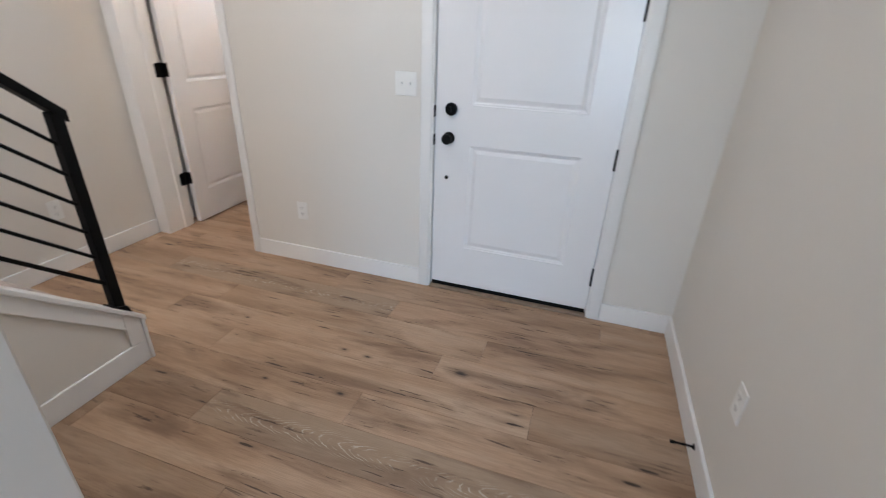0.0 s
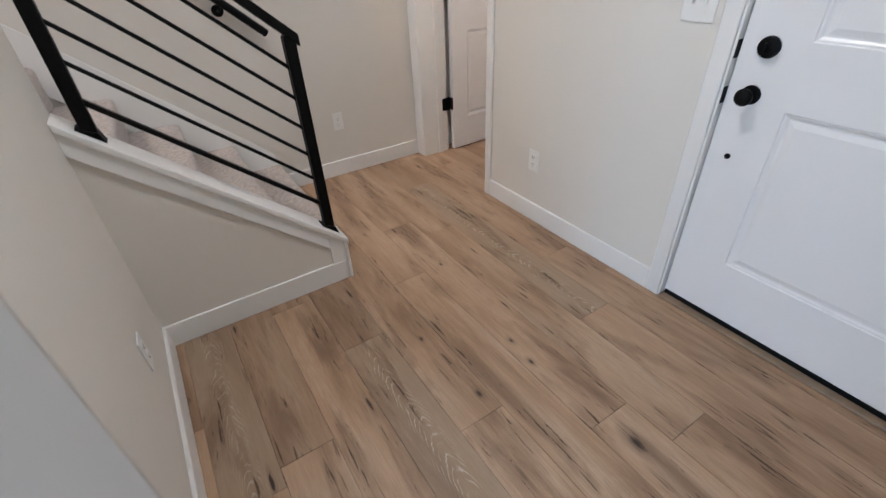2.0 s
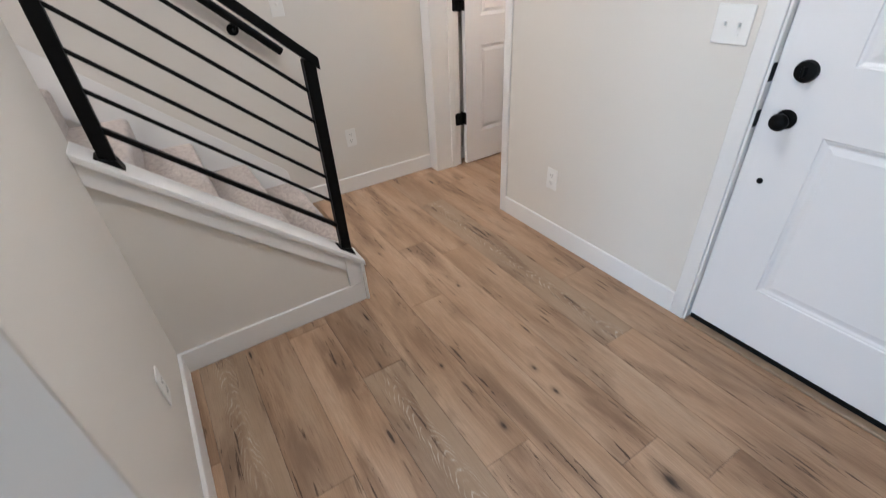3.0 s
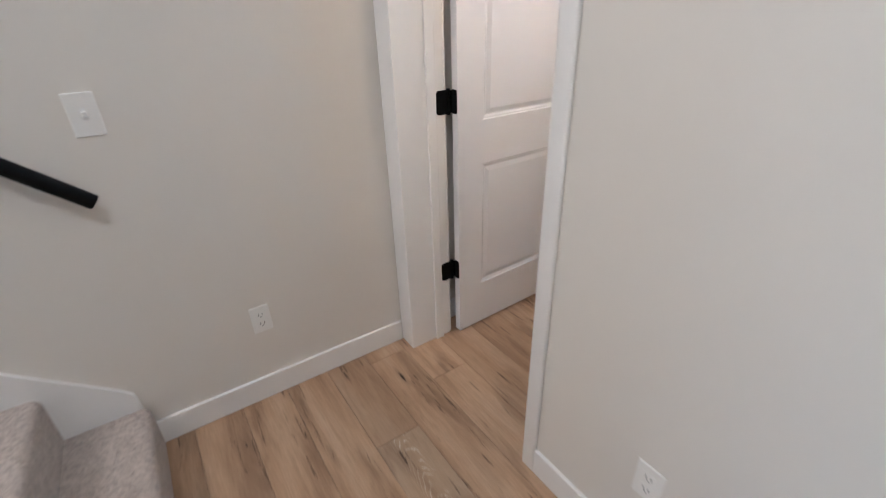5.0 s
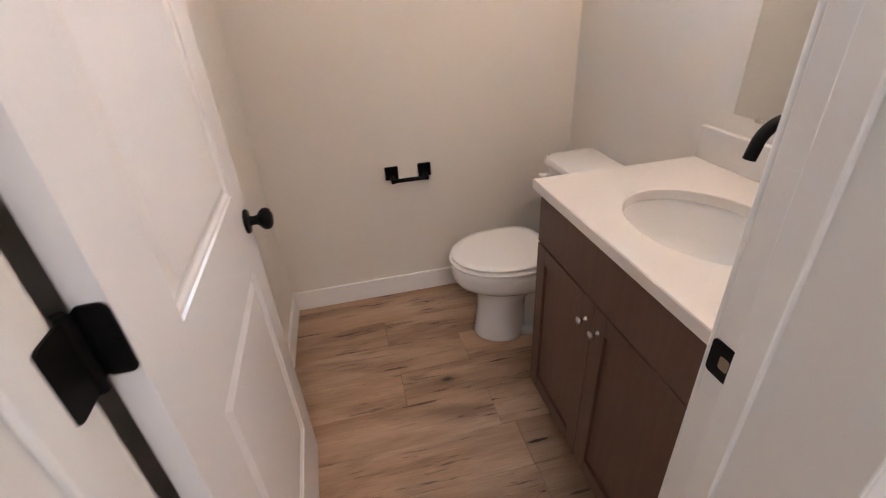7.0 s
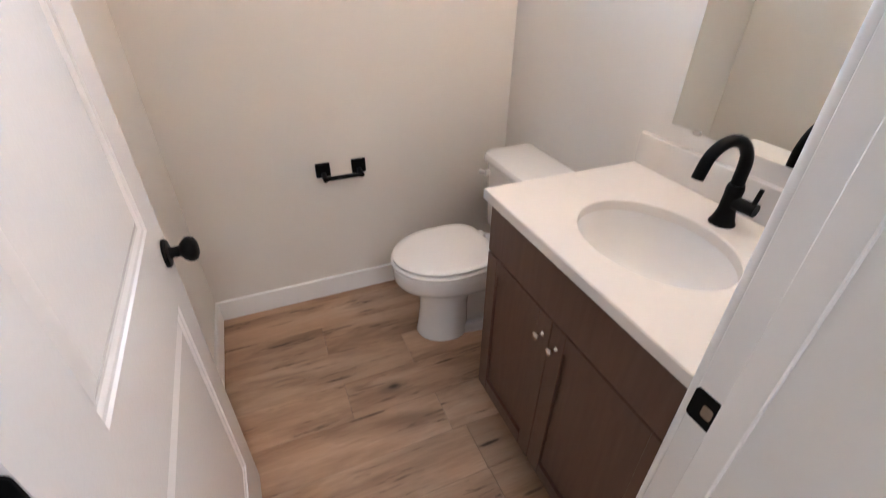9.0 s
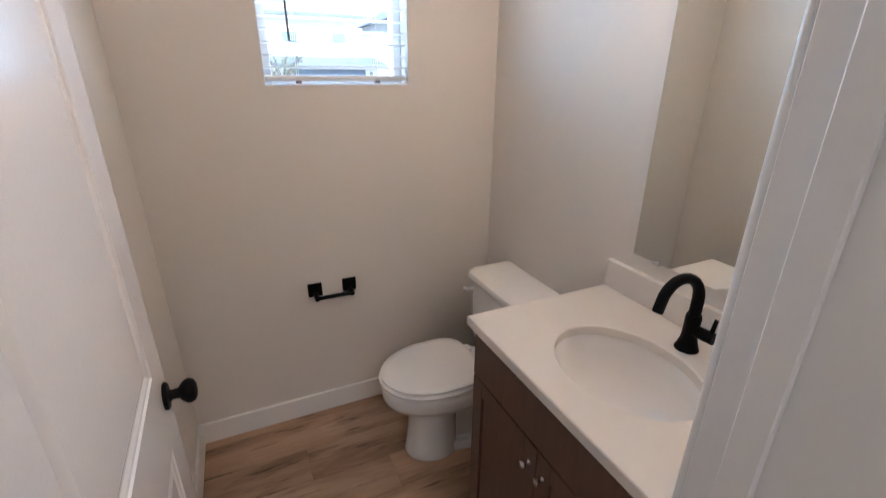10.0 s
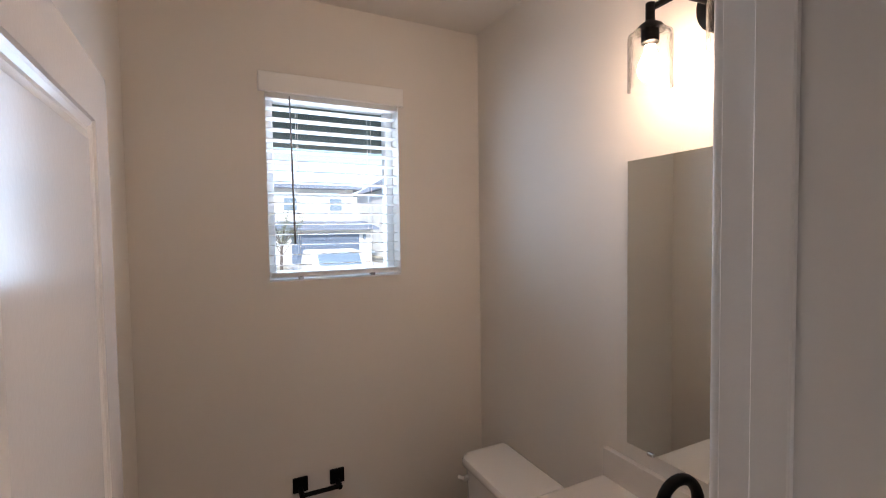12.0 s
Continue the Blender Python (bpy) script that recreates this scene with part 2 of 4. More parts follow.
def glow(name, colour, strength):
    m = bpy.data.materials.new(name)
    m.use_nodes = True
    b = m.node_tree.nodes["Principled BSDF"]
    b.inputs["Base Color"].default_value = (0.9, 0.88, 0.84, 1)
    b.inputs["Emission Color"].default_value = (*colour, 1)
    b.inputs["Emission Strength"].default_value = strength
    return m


WALL = material("greige_wall_paint", (0.715, 0.68, 0.625), 0.62, bump=0.10, bump_scale=160, vary=0.012, vary_scale=1.3)
CEIL = material("ceiling_paint", (0.66, 0.63, 0.58), 0.85, bump=0.25, bump_scale=90, vary=0.02, vary_scale=2)
TRIM = material("white_trim_paint", (0.80, 0.79, 0.77), 0.38, bump=0.05, bump_scale=220, vary=0.012, vary_scale=4, rough_vary=0.05)
DOORP = material("white_door_paint", (0.80, 0.79, 0.79), 0.24, bump=0.12, bump_scale=130, vary=0.010, vary_scale=3)
DOORGLOSS = material("semigloss_door_paint", (0.80, 0.79, 0.79), 0.17, bump=0.10, bump_scale=130, vary=0.010, vary_scale=3)
BLACK = material("black_powder_coat", (0.004, 0.004, 0.004), 0.5, vary=0.2, vary_scale=30, spec=0.12)
BLACKGLOSS = material("matte_black_metal", (0.003, 0.003, 0.003), 0.48, vary=0.2, vary_scale=30, spec=0.12)
RUBBER = material("black_rubber", (0.004, 0.004, 0.004), 0.75, spec=0.15, vary=0.15, vary_scale=50)
PLASTIC = material("white_plastic", (0.80, 0.79, 0.76), 0.35, vary=0.01, vary_scale=12)
SLOT = material("dark_slot", (0.03, 0.03, 0.03), 0.7)
PORCELAIN = material("white_porcelain", (0.80, 0.79, 0.77), 0.12, vary=0.008, vary_scale=6, coat=0.4)
QUARTZ = material("pale_stone_top", (0.70, 0.665, 0.62), 0.26, vary=0.006, vary_scale=60)
CHROME = material("brushed_nickel", (0.72, 0.69, 0.65), 0.22, metal=1.0, vary=0.03, vary_scale=40)
MIRROR = material("mirror_silver", (0.87, 0.90, 0.88), 0.015, metal=1.0)
MIRROREDGE = material("mirror_edge", (0.30, 0.36, 0.33), 0.2)
OAK = plank_material("oak_plank")
OAK_LIMED = plank_material("limed_oak_plank", True)
OAK_KNOT = plank_material("knotty_oak_plank", knots=[(-0.642, -0.009, 0.75)])
OAK_SPOTS = plank_material("spotted_oak_plank", knots=[(0.303, -0.045, 0.32), (0.431, -0.054, 0.32), (-0.305, 0.007, 0.22)])
OAK_STREAK = plank_material("streaked_oak_plank", knots=[(0.673, 0.052, 0.42), (0.319, 0.02, 0.26)])
OAK_BATH = plank_material("bath_oak_plank", knots=[(-0.577, 0.0, 0.65)])
THRESH = material("oak_threshold", (0.27, 0.19, 0.125), 0.45, vary=0.18, vary_scale=14)
CARPET = carpet_material()
CABINET = cabinet_material()
GAP = material("dark_underlay", (0.035, 0.026, 0.02), 0.9)
BLIND = material("white_blind_slat", (0.80, 0.80, 0.78), 0.45, vary=0.01, vary_scale=9)
VINYL = material("white_vinyl_frame", (0.80, 0.80, 0.80), 0.4, vary=0.01, vary_scale=9)
WAND = material("grey_wand", (0.22, 0.21, 0.20), 0.3)
GLASS = clear_glass("window_glass", (0.93, 0.98, 1.0))
SEEDED = clear_glass("seeded_glass", (0.99, 0.99, 0.985), True)
BULB = glow("warm_bulb", (1.0, 0.72, 0.49), BULB_E)
DIFFUSE = glow("unseen_light_diffuser", (1.0, 0.97, 0.92), CEIL_FILL_E)
SIDING = material("white_siding", (0.72, 0.72, 0.70), 0.7, vary=0.04, vary_scale=2)
ROOFM = material("grey_shingles", (0.17, 0.20, 0.25), 0.85, vary=0.2, vary_scale=6, bump=0.5, bump_scale=25)
GARAGE = material("slate_garage_door", (0.11, 0.145, 0.20), 0.5, vary=0.05, vary_scale=3)
DARKGLASS = material("dark_window_glass", (0.16, 0.22, 0.28), 0.1)
SOFFIT = material("dark_soffit", (0.14, 0.18, 0.17), 0.7, vary=0.15, vary_scale=5)
CONCRETE = material("pale_concrete", (0.48, 0.47, 0.45), 0.85, vary=0.1, vary_scale=2, bump=0.2, bump_scale=40)
GRASS = material("winter_ground", (0.30, 0.28, 0.22), 0.95, vary=0.25, vary_scale=1.5, bump=0.5, bump_scale=20)
CARPAINT = material("white_car_paint", (0.78, 0.78, 0.78), 0.2, coat=0.6, vary=0.01, vary_scale=3)
BARK = material("bark", (0.11, 0.09, 0.075), 0.9, vary=0.2, vary_scale=20)
LEAF = material("pale_leaf", (0.12, 0.14, 0.07), 0.6, vary=0.3, vary_scale=5)


# ---- building helpers ----
def part(name, bm, mat, parent=None, label=""):
    """Links a bmesh as one mesh object, under a thing if one is given."""
    me = bpy.data.meshes.new(name)
    bm.normal_update()
    bm.to_mesh(me)
    bm.free()
    me.materials.append(mat)
    ob = new(name, me)
    if parent is not None:
        ob.parent = parent
    if label:
        tagged(ob, label)
    return ob


def thing(name, label, category, at=(0, 0, 0), turn=0, group="", kind=""):
    ob = new(name)
    ob.empty_display_size = 0.05
    ob.matrix_world = pose(*at, 0, 0, turn)
    return tagged(ob, label, category, group, kind)


def add_box(bm, lo, hi, bevel=0.0, segments=2):
    """A box from corner to corner, with rounded edges."""
    r = bmesh.ops.create_cube(bm, size=1)
    vs = r["verts"]
    for v in vs:
        v.co = Vector([lo[i] + (hi[i] - lo[i]) * (v.co[i] + 0.5) for i in range(3)])
    if bevel:
        es = list({e for v in vs for e in v.link_edges})
        bmesh.ops.bevel(bm, geom=es, offset=bevel, segments=segments, affect="EDGES", profile=0.5)
    return bm


def box(lo, hi, bevel=0.0, segments=2):
    return add_box(bmesh.new(), lo, hi, bevel, segments)


def round_plate(lo, hi, r, axis):
    """A thin plate with rounded corners, thin along the given axis."""
    bm = add_box(bmesh.new(), lo, hi)
    es = [e for e in bm.edges if abs((e.verts[0].co - e.verts[1].co).normalized()[axis]) > 0.9]
    bmesh.ops.bevel(bm, geom=es, offset=r, segments=4, affect="EDGES", profile=0.5)
    return bm


def add_tube(bm, a, b, r1, r2=None, sides=20, caps=True):
    """A round bar from a to b."""
    a, b = Vector(a), Vector(b)
    d = b - a
    m = Matrix.Translation((a + b) / 2) @ d.to_track_quat("Z", "Y").to_matrix().to_4x4()
    bmesh.ops.create_cone(bm, cap_ends=caps, segments=sides, radius1=r1, radius2=r1 if r2 is None else r2, depth=d.length, matrix=m)
    return bm


def tube(a, b, r1, r2=None, sides=20):
    bm = add_tube(bmesh.new(), a, b, r1, r2, sides)
    smooth(bm)
    return bm


def smooth(bm, angle=40):
    """Smooth shading but for sharp edges."""
    bm.normal_update()
    for f in bm.faces:
        f.smooth = True
    for e in bm.edges:
        if len(e.link_faces) == 2 and e.calc_face_angle(0) > radians(angle):
            e.smooth = False
    return bm


def prism(poly, axis, lo, hi, bevel=0.0):
    """A flat outline, of two coordinates, pushed along an axis from lo to hi."""
    bm = bmesh.new()

    def place(p, w):
        c = list(p)
        c.insert(axis, w)
        return c

    a = [bm.verts.new(place(p, lo)) for p in poly]
    b = [bm.verts.new(place(p, hi)) for p in poly]
    bm.faces.new(a)
    bm.faces.new(b[::-1])
    for i in range(len(poly)):
        j = (i + 1) % len(poly)
        bm.faces.new((a[j], a[i], b[i], b[j]))
    bmesh.ops.recalc_face_normals(bm, faces=bm.faces)
    if bevel:
        bmesh.ops.bevel(bm, geom=list(bm.edges), offset=bevel, segments=2, affect="EDGES", profile=0.5)
    return bm


def lathe(profile, sides=32, centre=(0, 0, 0), sx=1.0, sy=1.0):
    """A turned shape from rows of radius and height."""
    bm = bmesh.new()
    rings = []
    for r, z in profile:
        rings.append([bm.verts.new((centre[0] + sx * r * math.cos(2 * math.pi * k / sides), centre[1] + sy * r * math.sin(2 * math.pi * k / sides), centre[2] + z)) for k in range(sides)])
    for p, q in zip(rings, rings[1:]):
        for k in range(sides):
            bm.faces.new((p[k], p[(k + 1) % sides], q[(k + 1) % sides], q[k]))
    bm.faces.new(rings[0][::-1])
    bm.faces.new(rings[-1])
    bmesh.ops.recalc_face_normals(bm, faces=bm.faces)
    return smooth(bm)


def swept(points, radius, sides=16):
    """A round pipe along points; radius is a number or one for each point."""
    bm = bmesh.new()
    pts = [Vector(p) for p in points]
    rad = radius if isinstance(radius, (list, tuple)) else [radius] * len(pts)
    rings = []
    side = None
    for i, p in enumerate(pts):
        d = (pts[min(i + 1, len(pts) - 1)] - pts[max(i - 1, 0)]).normalized()
        if side is None:
            side = d.orthogonal().normalized()
        side = (side - d * side.dot(d)).normalized()
        up = d.cross(side)
        rings.append([bm.verts.new(p + rad[i] * (math.cos(2 * math.pi * k / sides) * side + math.sin(2 * math.pi * k / sides) * up)) for k in range(sides)])
    for p, q in zip(rings, rings[1:]):
        for k in range(sides):
            bm.faces.new((p[k], p[(k + 1) % sides], q[(k + 1) % sides], q[k]))
    bm.faces.new(rings[0][::-1])
    bm.faces.new(rings[-1])
    bmesh.ops.recalc_face_normals(bm, faces=bm.faces)
    return smooth(bm)


# ---- the plan ----
X_LEFT, X_RIGHT = -0.845, 2.615          # hall wall, right wall
Y_FRONT, Y_BACKF = 0.015, 0.210        # both faces of the entry wall
X_BATH, Y_BATH = 0.63, 1.824           # bath walls with mirror and window
X_BLOCK, Y_BLOCK = 1.262, -1.884         # corner of the wall beside the stairs
X_KNEE0, X_KNEE1 = 0.205, 0.305        # low wall of the stairs
Z_CEIL = 2.72
Z_BATH = 2.718
Y_END, Y_OPEN, X_LIVING = -6.0, -3.0, 5.0   # living room end, end of the right wall, far side; all unseen
LW0, LW1 = 1.9, 3.5                    # living room window, unseen
SLOPE = 0.88
BD0, BD1, BDZ = -0.738, 0.005, 2.055      # bath door opening
FD0, FD1, FDZ = 1.281, 2.190, 2.44     # front door leaf


def setting(name, boxes, mat, label, category="wall", bevel=0.0):
    bm = bmesh.new()
    for lo, hi in boxes:
        add_box(bm, lo, hi, bevel)
    ob = part(name, bm, mat)
    return tagged(ob, label, category, kind="structure")


J = 0.018
setting("wall_entry", [
    ((X_LEFT, Y_FRONT, BDZ + J), (BD1 + J, Y_BACKF, Z_CEIL)),
    ((X_LEFT, Y_FRONT, 0), (BD0 - J, Y_BACKF, BDZ + J)),
    ((BD1 + J, Y_FRONT, 0), (FD0 - 0.03, Y_BACKF, Z_CEIL)),
    ((FD0 - 0.03, Y_FRONT, FDZ + 0.03), (FD1 + 0.03, Y_BACKF, Z_CEIL)),
    ((FD1 + 0.03, Y_FRONT, 0), (X_RIGHT, Y_BACKF, Z_CEIL)),
], WALL, "pale greige painted entry wall with two door openings")
setting("wall_hall", [((X_LEFT - 0.12, -4.3, 0), (X_LEFT, Y_BATH + 0.16, 5.4))], WALL, "pale greige painted wall along hall and stairs")
setting("wall_right", [((X_RIGHT, Y_OPEN, 0), (X_RIGHT + 0.14, Y_BACKF, Z_CEIL))], WALL, "pale greige painted wall beside the front door")
WX0, WX1, WZ0, WZ1 = -0.368, 0.202, 1.546, 2.345
setting("wall_window", [
    ((X_LEFT, Y_BATH, 0), (WX0, Y_BATH + 0.16, Z_CEIL)),
    ((WX1, Y_BATH, 0), (X_BATH + 0.12, Y_BATH + 0.16, Z_CEIL)),
    ((WX0, Y_BATH, 0), (WX1, Y_BATH + 0.16, WZ0)),
    ((WX0, Y_BATH, WZ1), (WX1, Y_BATH + 0.16, Z_CEIL)),
], WALL, "pale greige bathroom wall with a small window opening")
setting("wall_vanity", [((X_BATH, Y_BACKF, 0), (X_BATH + 0.12, Y_BATH, Z_CEIL))], WALL, "pale greige bathroom wall behind mirror and vanity")
setting("wall_stair_side", [((X_KNEE0, -4.3, 0), (X_BLOCK, Y_BLOCK, 5.4))], WALL, "pale greige wall block between stairs and passage", bevel=0.006)
setting("wall_stair_end", [((X_LEFT, -4.3, 0), (X_KNEE0, -4.18, 5.4))], WALL, "pale wall closing the stairwell")
setting("wall_stair_header", [((X_LEFT, -1.3, Z_CEIL), (X_KNEE0, -1.18, 5.4))], WALL, "pale wall above the stair opening")
# Unseen room, its walls and opening set to shape daylight on the entry wall.
setting("wall_living", [
    ((-3.0, Y_END - 0.15, 0), (LW0, Y_END, Z_CEIL)),
    ((LW0, Y_END - 0.15, 2.35), (LW1, Y_END, Z_CEIL)),
    ((LW1, Y_END - 0.15, 0), (X_LIVING + 0.12, Y_END, Z_CEIL)),
    ((X_LIVING, Y_END, 0), (X_LIVING + 0.12, Y_OPEN + 0.12, Z_CEIL)),
    ((X_RIGHT + 0.14, Y_OPEN, 0), (X_LIVING, Y_OPEN + 0.12, Z_CEIL)),
    ((-3.12, Y_END - 0.15, 0), (-3.0, -4.3, Z_CEIL)),
    ((-3.12, -4.3, 0), (X_LEFT - 0.12, -4.18, Z_CEIL)),
], WALL, "pale greige walls of an unseen living room with a wide glazed opening")
setting("ceiling_foyer", [
    ((X_KNEE0, Y_END - 0.15, Z_CEIL), (X_RIGHT + 0.14, Y_BACKF, Z_CEIL + 0.1)),
    ((X_LEFT - 0.12, -1.18, Z_CEIL), (X_KNEE0, Y_BACKF, Z_CEIL + 0.1)),
    ((-3.12, Y_END - 0.15, Z_CEIL), (X_KNEE0, -4.3, Z_CEIL + 0.1)),
    ((X_RIGHT + 0.14, Y_END - 0.15, Z_CEIL), (X_LIVING + 0.12, Y_OPEN + 0.12, Z_CEIL + 0.1)),
], CEIL, "pale painted ceiling", "ceiling")
setting("ceiling_stairs", [((X_LEFT - 0.12, -4.3, 5.4), (X_BLOCK, -1.18, 5.5))], CEIL, "pale painted ceiling over the stairwell", "ceiling")
setting("ceiling_bath", [((X_LEFT, Y_BACKF, Z_BATH), (X_BATH, Y_BATH, Z_BATH + 0.1))], CEIL, "pale painted bathroom ceiling", "ceiling")

floor = setting("floor", [
    ((X_LEFT - 0.12, -4.3, -0.45), (X_RIGHT + 0.14, Y_BACKF, -0.006)),
    ((X_LEFT - 0.12, Y_BACKF, -0.45), (X_BATH + 0.12, Y_BATH + 0.16, -0.006)),
    ((-3.12, Y_END - 0.15, -0.45), (X_RIGHT + 0.14, -4.3, -0.006)),
    ((X_RIGHT + 0.14, Y_END - 0.15, -0.45), (X_LIVING + 0.12, Y_OPEN + 0.12, -0.006)),
], GAP, "brown oak-look vinyl plank floor", "floor")

# Unseen fixture, placed by guess to brighten the entry from above.
lampc = thing("unseen_ceiling_light", "unseen flat round white ceiling light added in the entry, lit", "ceiling light", (1.0, -1.05, Z_CEIL))
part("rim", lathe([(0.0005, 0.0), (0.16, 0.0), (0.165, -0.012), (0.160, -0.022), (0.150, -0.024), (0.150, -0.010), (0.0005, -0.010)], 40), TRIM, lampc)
part("diffuser", lathe([(0.0005, -0.012), (0.149, -0.012), (0.149, -0.020), (0.10, -0.026), (0.0005, -0.030)], 40), DIFFUSE, lampc, "glowing white diffuser of the added light")

# baseboards
BH, BT = 0.108, 0.014


def baseboard(x0, y0, x1, y1):
    """A white baseboard with an eased top edge, between opposite corners of its plan."""
    bm = box((min(x0, x1), min(y0, y1), 0), (max(x0, x1), max(y0, y1), BH), 0.003, 1)
    return tagged(part("baseboard", bm, TRIM), "white painted flat baseboard", "baseboard", kind="structure")


CW, CT = 0.061, 0.015
baseboard(BD1 + 0.048 + 0.004, Y_FRONT - BT, FD0 - 0.012 - CW, Y_FRONT)
baseboard(FD1 + 0.012 + CW, Y_FRONT - BT, X_RIGHT, Y_FRONT)
baseboard(X_RIGHT - BT, Y_OPEN, X_RIGHT, Y_FRONT - BT)
baseboard(X_LEFT, -1.044, X_LEFT + BT, -0.001)
baseboard(X_KNEE1 + 0.012, Y_BLOCK, X_BLOCK, Y_BLOCK + BT)
baseboard(X_BLOCK, -4.3, X_BLOCK + BT, Y_BLOCK + BT)
baseboard(X_LEFT, Y_BACKF + 0.03, X_LEFT + BT, Y_BATH - BT)
baseboard(X_LEFT, Y_BATH - BT, X_BATH, Y_BATH)
baseboard(X_BATH - BT, 1.0, X_BATH, Y_BATH - BT)


# ---- doors ----
def casing(parent, x0, x1, top, y, wide_l, wide_r, face=-1):
    """Flat casing with eased edges on one face of a wall: two legs and a head."""
    y0, y1 = (y - CT, y) if face < 0 else (y, y + CT)
    for lo, hi in (((x0 - wide_l, y0, 0), (x0, y1, top)), ((x1, y0, 0), (x1 + wide_r, y1, top))):
        part("casing_leg", smooth(box(lo, hi, 0.006, 3), 60), TRIM, parent)
    part("casing_head", smooth(box((x0 - wide_l, y0, top), (x1 + wide_r, y1, top + CW), 0.006, 3), 60), TRIM, parent)


def panel_leaf(width, height, thick, panels):
    """A moulded door leaf, hinge edge at x = 0, front at y = 0, with raised panels sunk into its front and back."""
    bm = bmesh.new()
    xs = sorted({0, width, *(p[0] for p in panels), *(p[1] for p in panels)})
    zs = sorted({0, height, *(p[2] for p in panels), *(p[3] for p in panels)})

    def face(pts):
        bm.faces.new([bm.verts.new(p) for p in pts])

    for y, s in ((0, 1), (thick, -1)):
        for x0, x1 in zip(xs, xs[1:]):
            for z0, z1 in zip(zs, zs[1:]):
                if (x0, x1, z0, z1) in panels:
                    loops = []
                    for inset, deep in ((0, 0), (0.003, 0.004), (0.009, 0.005), (0.016, 0.009), (0.022, 0.009), (0.040, 0.003)):
                        yy = y + s * deep
                        loops.append([(x0 + inset, yy, z0 + inset), (x1 - inset, yy, z0 + inset), (x1 - inset, yy, z1 - inset), (x0 + inset, yy, z1 - inset)])
                    for a, b in zip(loops, loops[1:]):
                        for k in range(4):
                            j = (k + 1) % 4
                            face((a[k], a[j], b[j], b[k]))
                    face(loops[-1])
                else:
                    face(((x0, y, z0), (x1, y, z0), (x1, y, z1), (x0, y, z1)))
    for x in (0, width):
        for z0, z1 in zip(zs, zs[1:]):
            face(((x, 0, z0), (x, thick, z0), (x, thick, z1), (x, 0, z1)))
    for z in (0, height):
        for x0, x1 in zip(xs, xs[1:]):
            face(((x0, 0, z), (x1, 0, z), (x1, thick, z), (x0, thick, z)))
    bmesh.ops.remove_doubles(bm, verts=bm.verts, dist=0.0002)
    bmesh.ops.recalc_face_normals(bm, faces=bm.faces)
    return bm


def round_knob(parent, x, z, mat, y=0.0, out=-1):
    """A round door knob with its rose, standing out of a door's face."""
    prof = [(0.0005, 0.0), (0.030, 0.0), (0.031, 0.004), (0.028, 0.008), (0.014, 0.010), (0.011, 0.016), (0.012, 0.028), (0.020, 0.034), (0.0265, 0.042), (0.0275, 0.050), (0.024, 0.058), (0.014, 0.063), (0.0005, 0.064)]
    bm = lathe(prof, 28)
    bm.transform(Matrix.Translation((x, y, z)) @ Matrix.Rotation(radians(90 if out < 0 else -90), 4, "X"))
    return part("knob", bm, mat, parent, "round matte black knob")


# bath door: jamb, stops and casing in the wall, leaf swung in
frame_b = tagged(new("door_1"), "white painted bathroom door frame with flat casing", "door frame", kind="structure")
part("jamb_left", box((BD0 - J, Y_FRONT - 0.0135, 0), (BD0, Y_BACKF + 0.003, BDZ), 0.0015, 1), TRIM, frame_b)
jr = part("jamb_right", box((BD1, Y_FRONT - 0.0135, 0), (BD1 + J, Y_BACKF + 0.003, BDZ), 0.0015, 1), TRIM, frame_b)
part("jamb_head", box((BD0 - J, Y_FRONT - 0.0135, BDZ), (BD1 + J, Y_BACKF + 0.003, BDZ + J), 0.0015, 1), TRIM, frame_b)
part("door_stop", box((BD0, 0.132, 0), (BD0 + 0.011, 0.172, BDZ - 0.011), 0.002, 1), TRIM, frame_b)
part("door_stop", box((BD1 - 0.011, 0.132, 0), (BD1, 0.172, BDZ - 0.011), 0.002, 1), TRIM, frame_b)
part("door_stop", box((BD0, 0.132, BDZ - 0.011), (BD1, 0.172, BDZ), 0.002, 1), TRIM, frame_b)
casing(frame_b, BD0 - 0.004, BD1 + 0.004, BDZ + 0.004, Y_FRONT, BD0 - 0.004 - X_LEFT - 0.002, 0.048)
casing(frame_b, BD0 - 0.004, BD1 + 0.004, BDZ + 0.004, Y_BACKF + 0.003, BD0 - 0.004 - X_LEFT - 0.002, CW, 1)
plate = part("strike_plate", round_plate((BD1 - 0.0025, 0.171, 0.903), (BD1 + 0.001, 0.2125, 0.961), 0.007, 0), BLACKGLOSS, jr, "matte black strike plate")
part("latch_hole", round_plate((BD1 - 0.0032, 0.178, 0.921), (BD1 - 0.002, 0.194, 0.942), 0.004, 0), THRESH, jr, "bare latch hole in the plate")

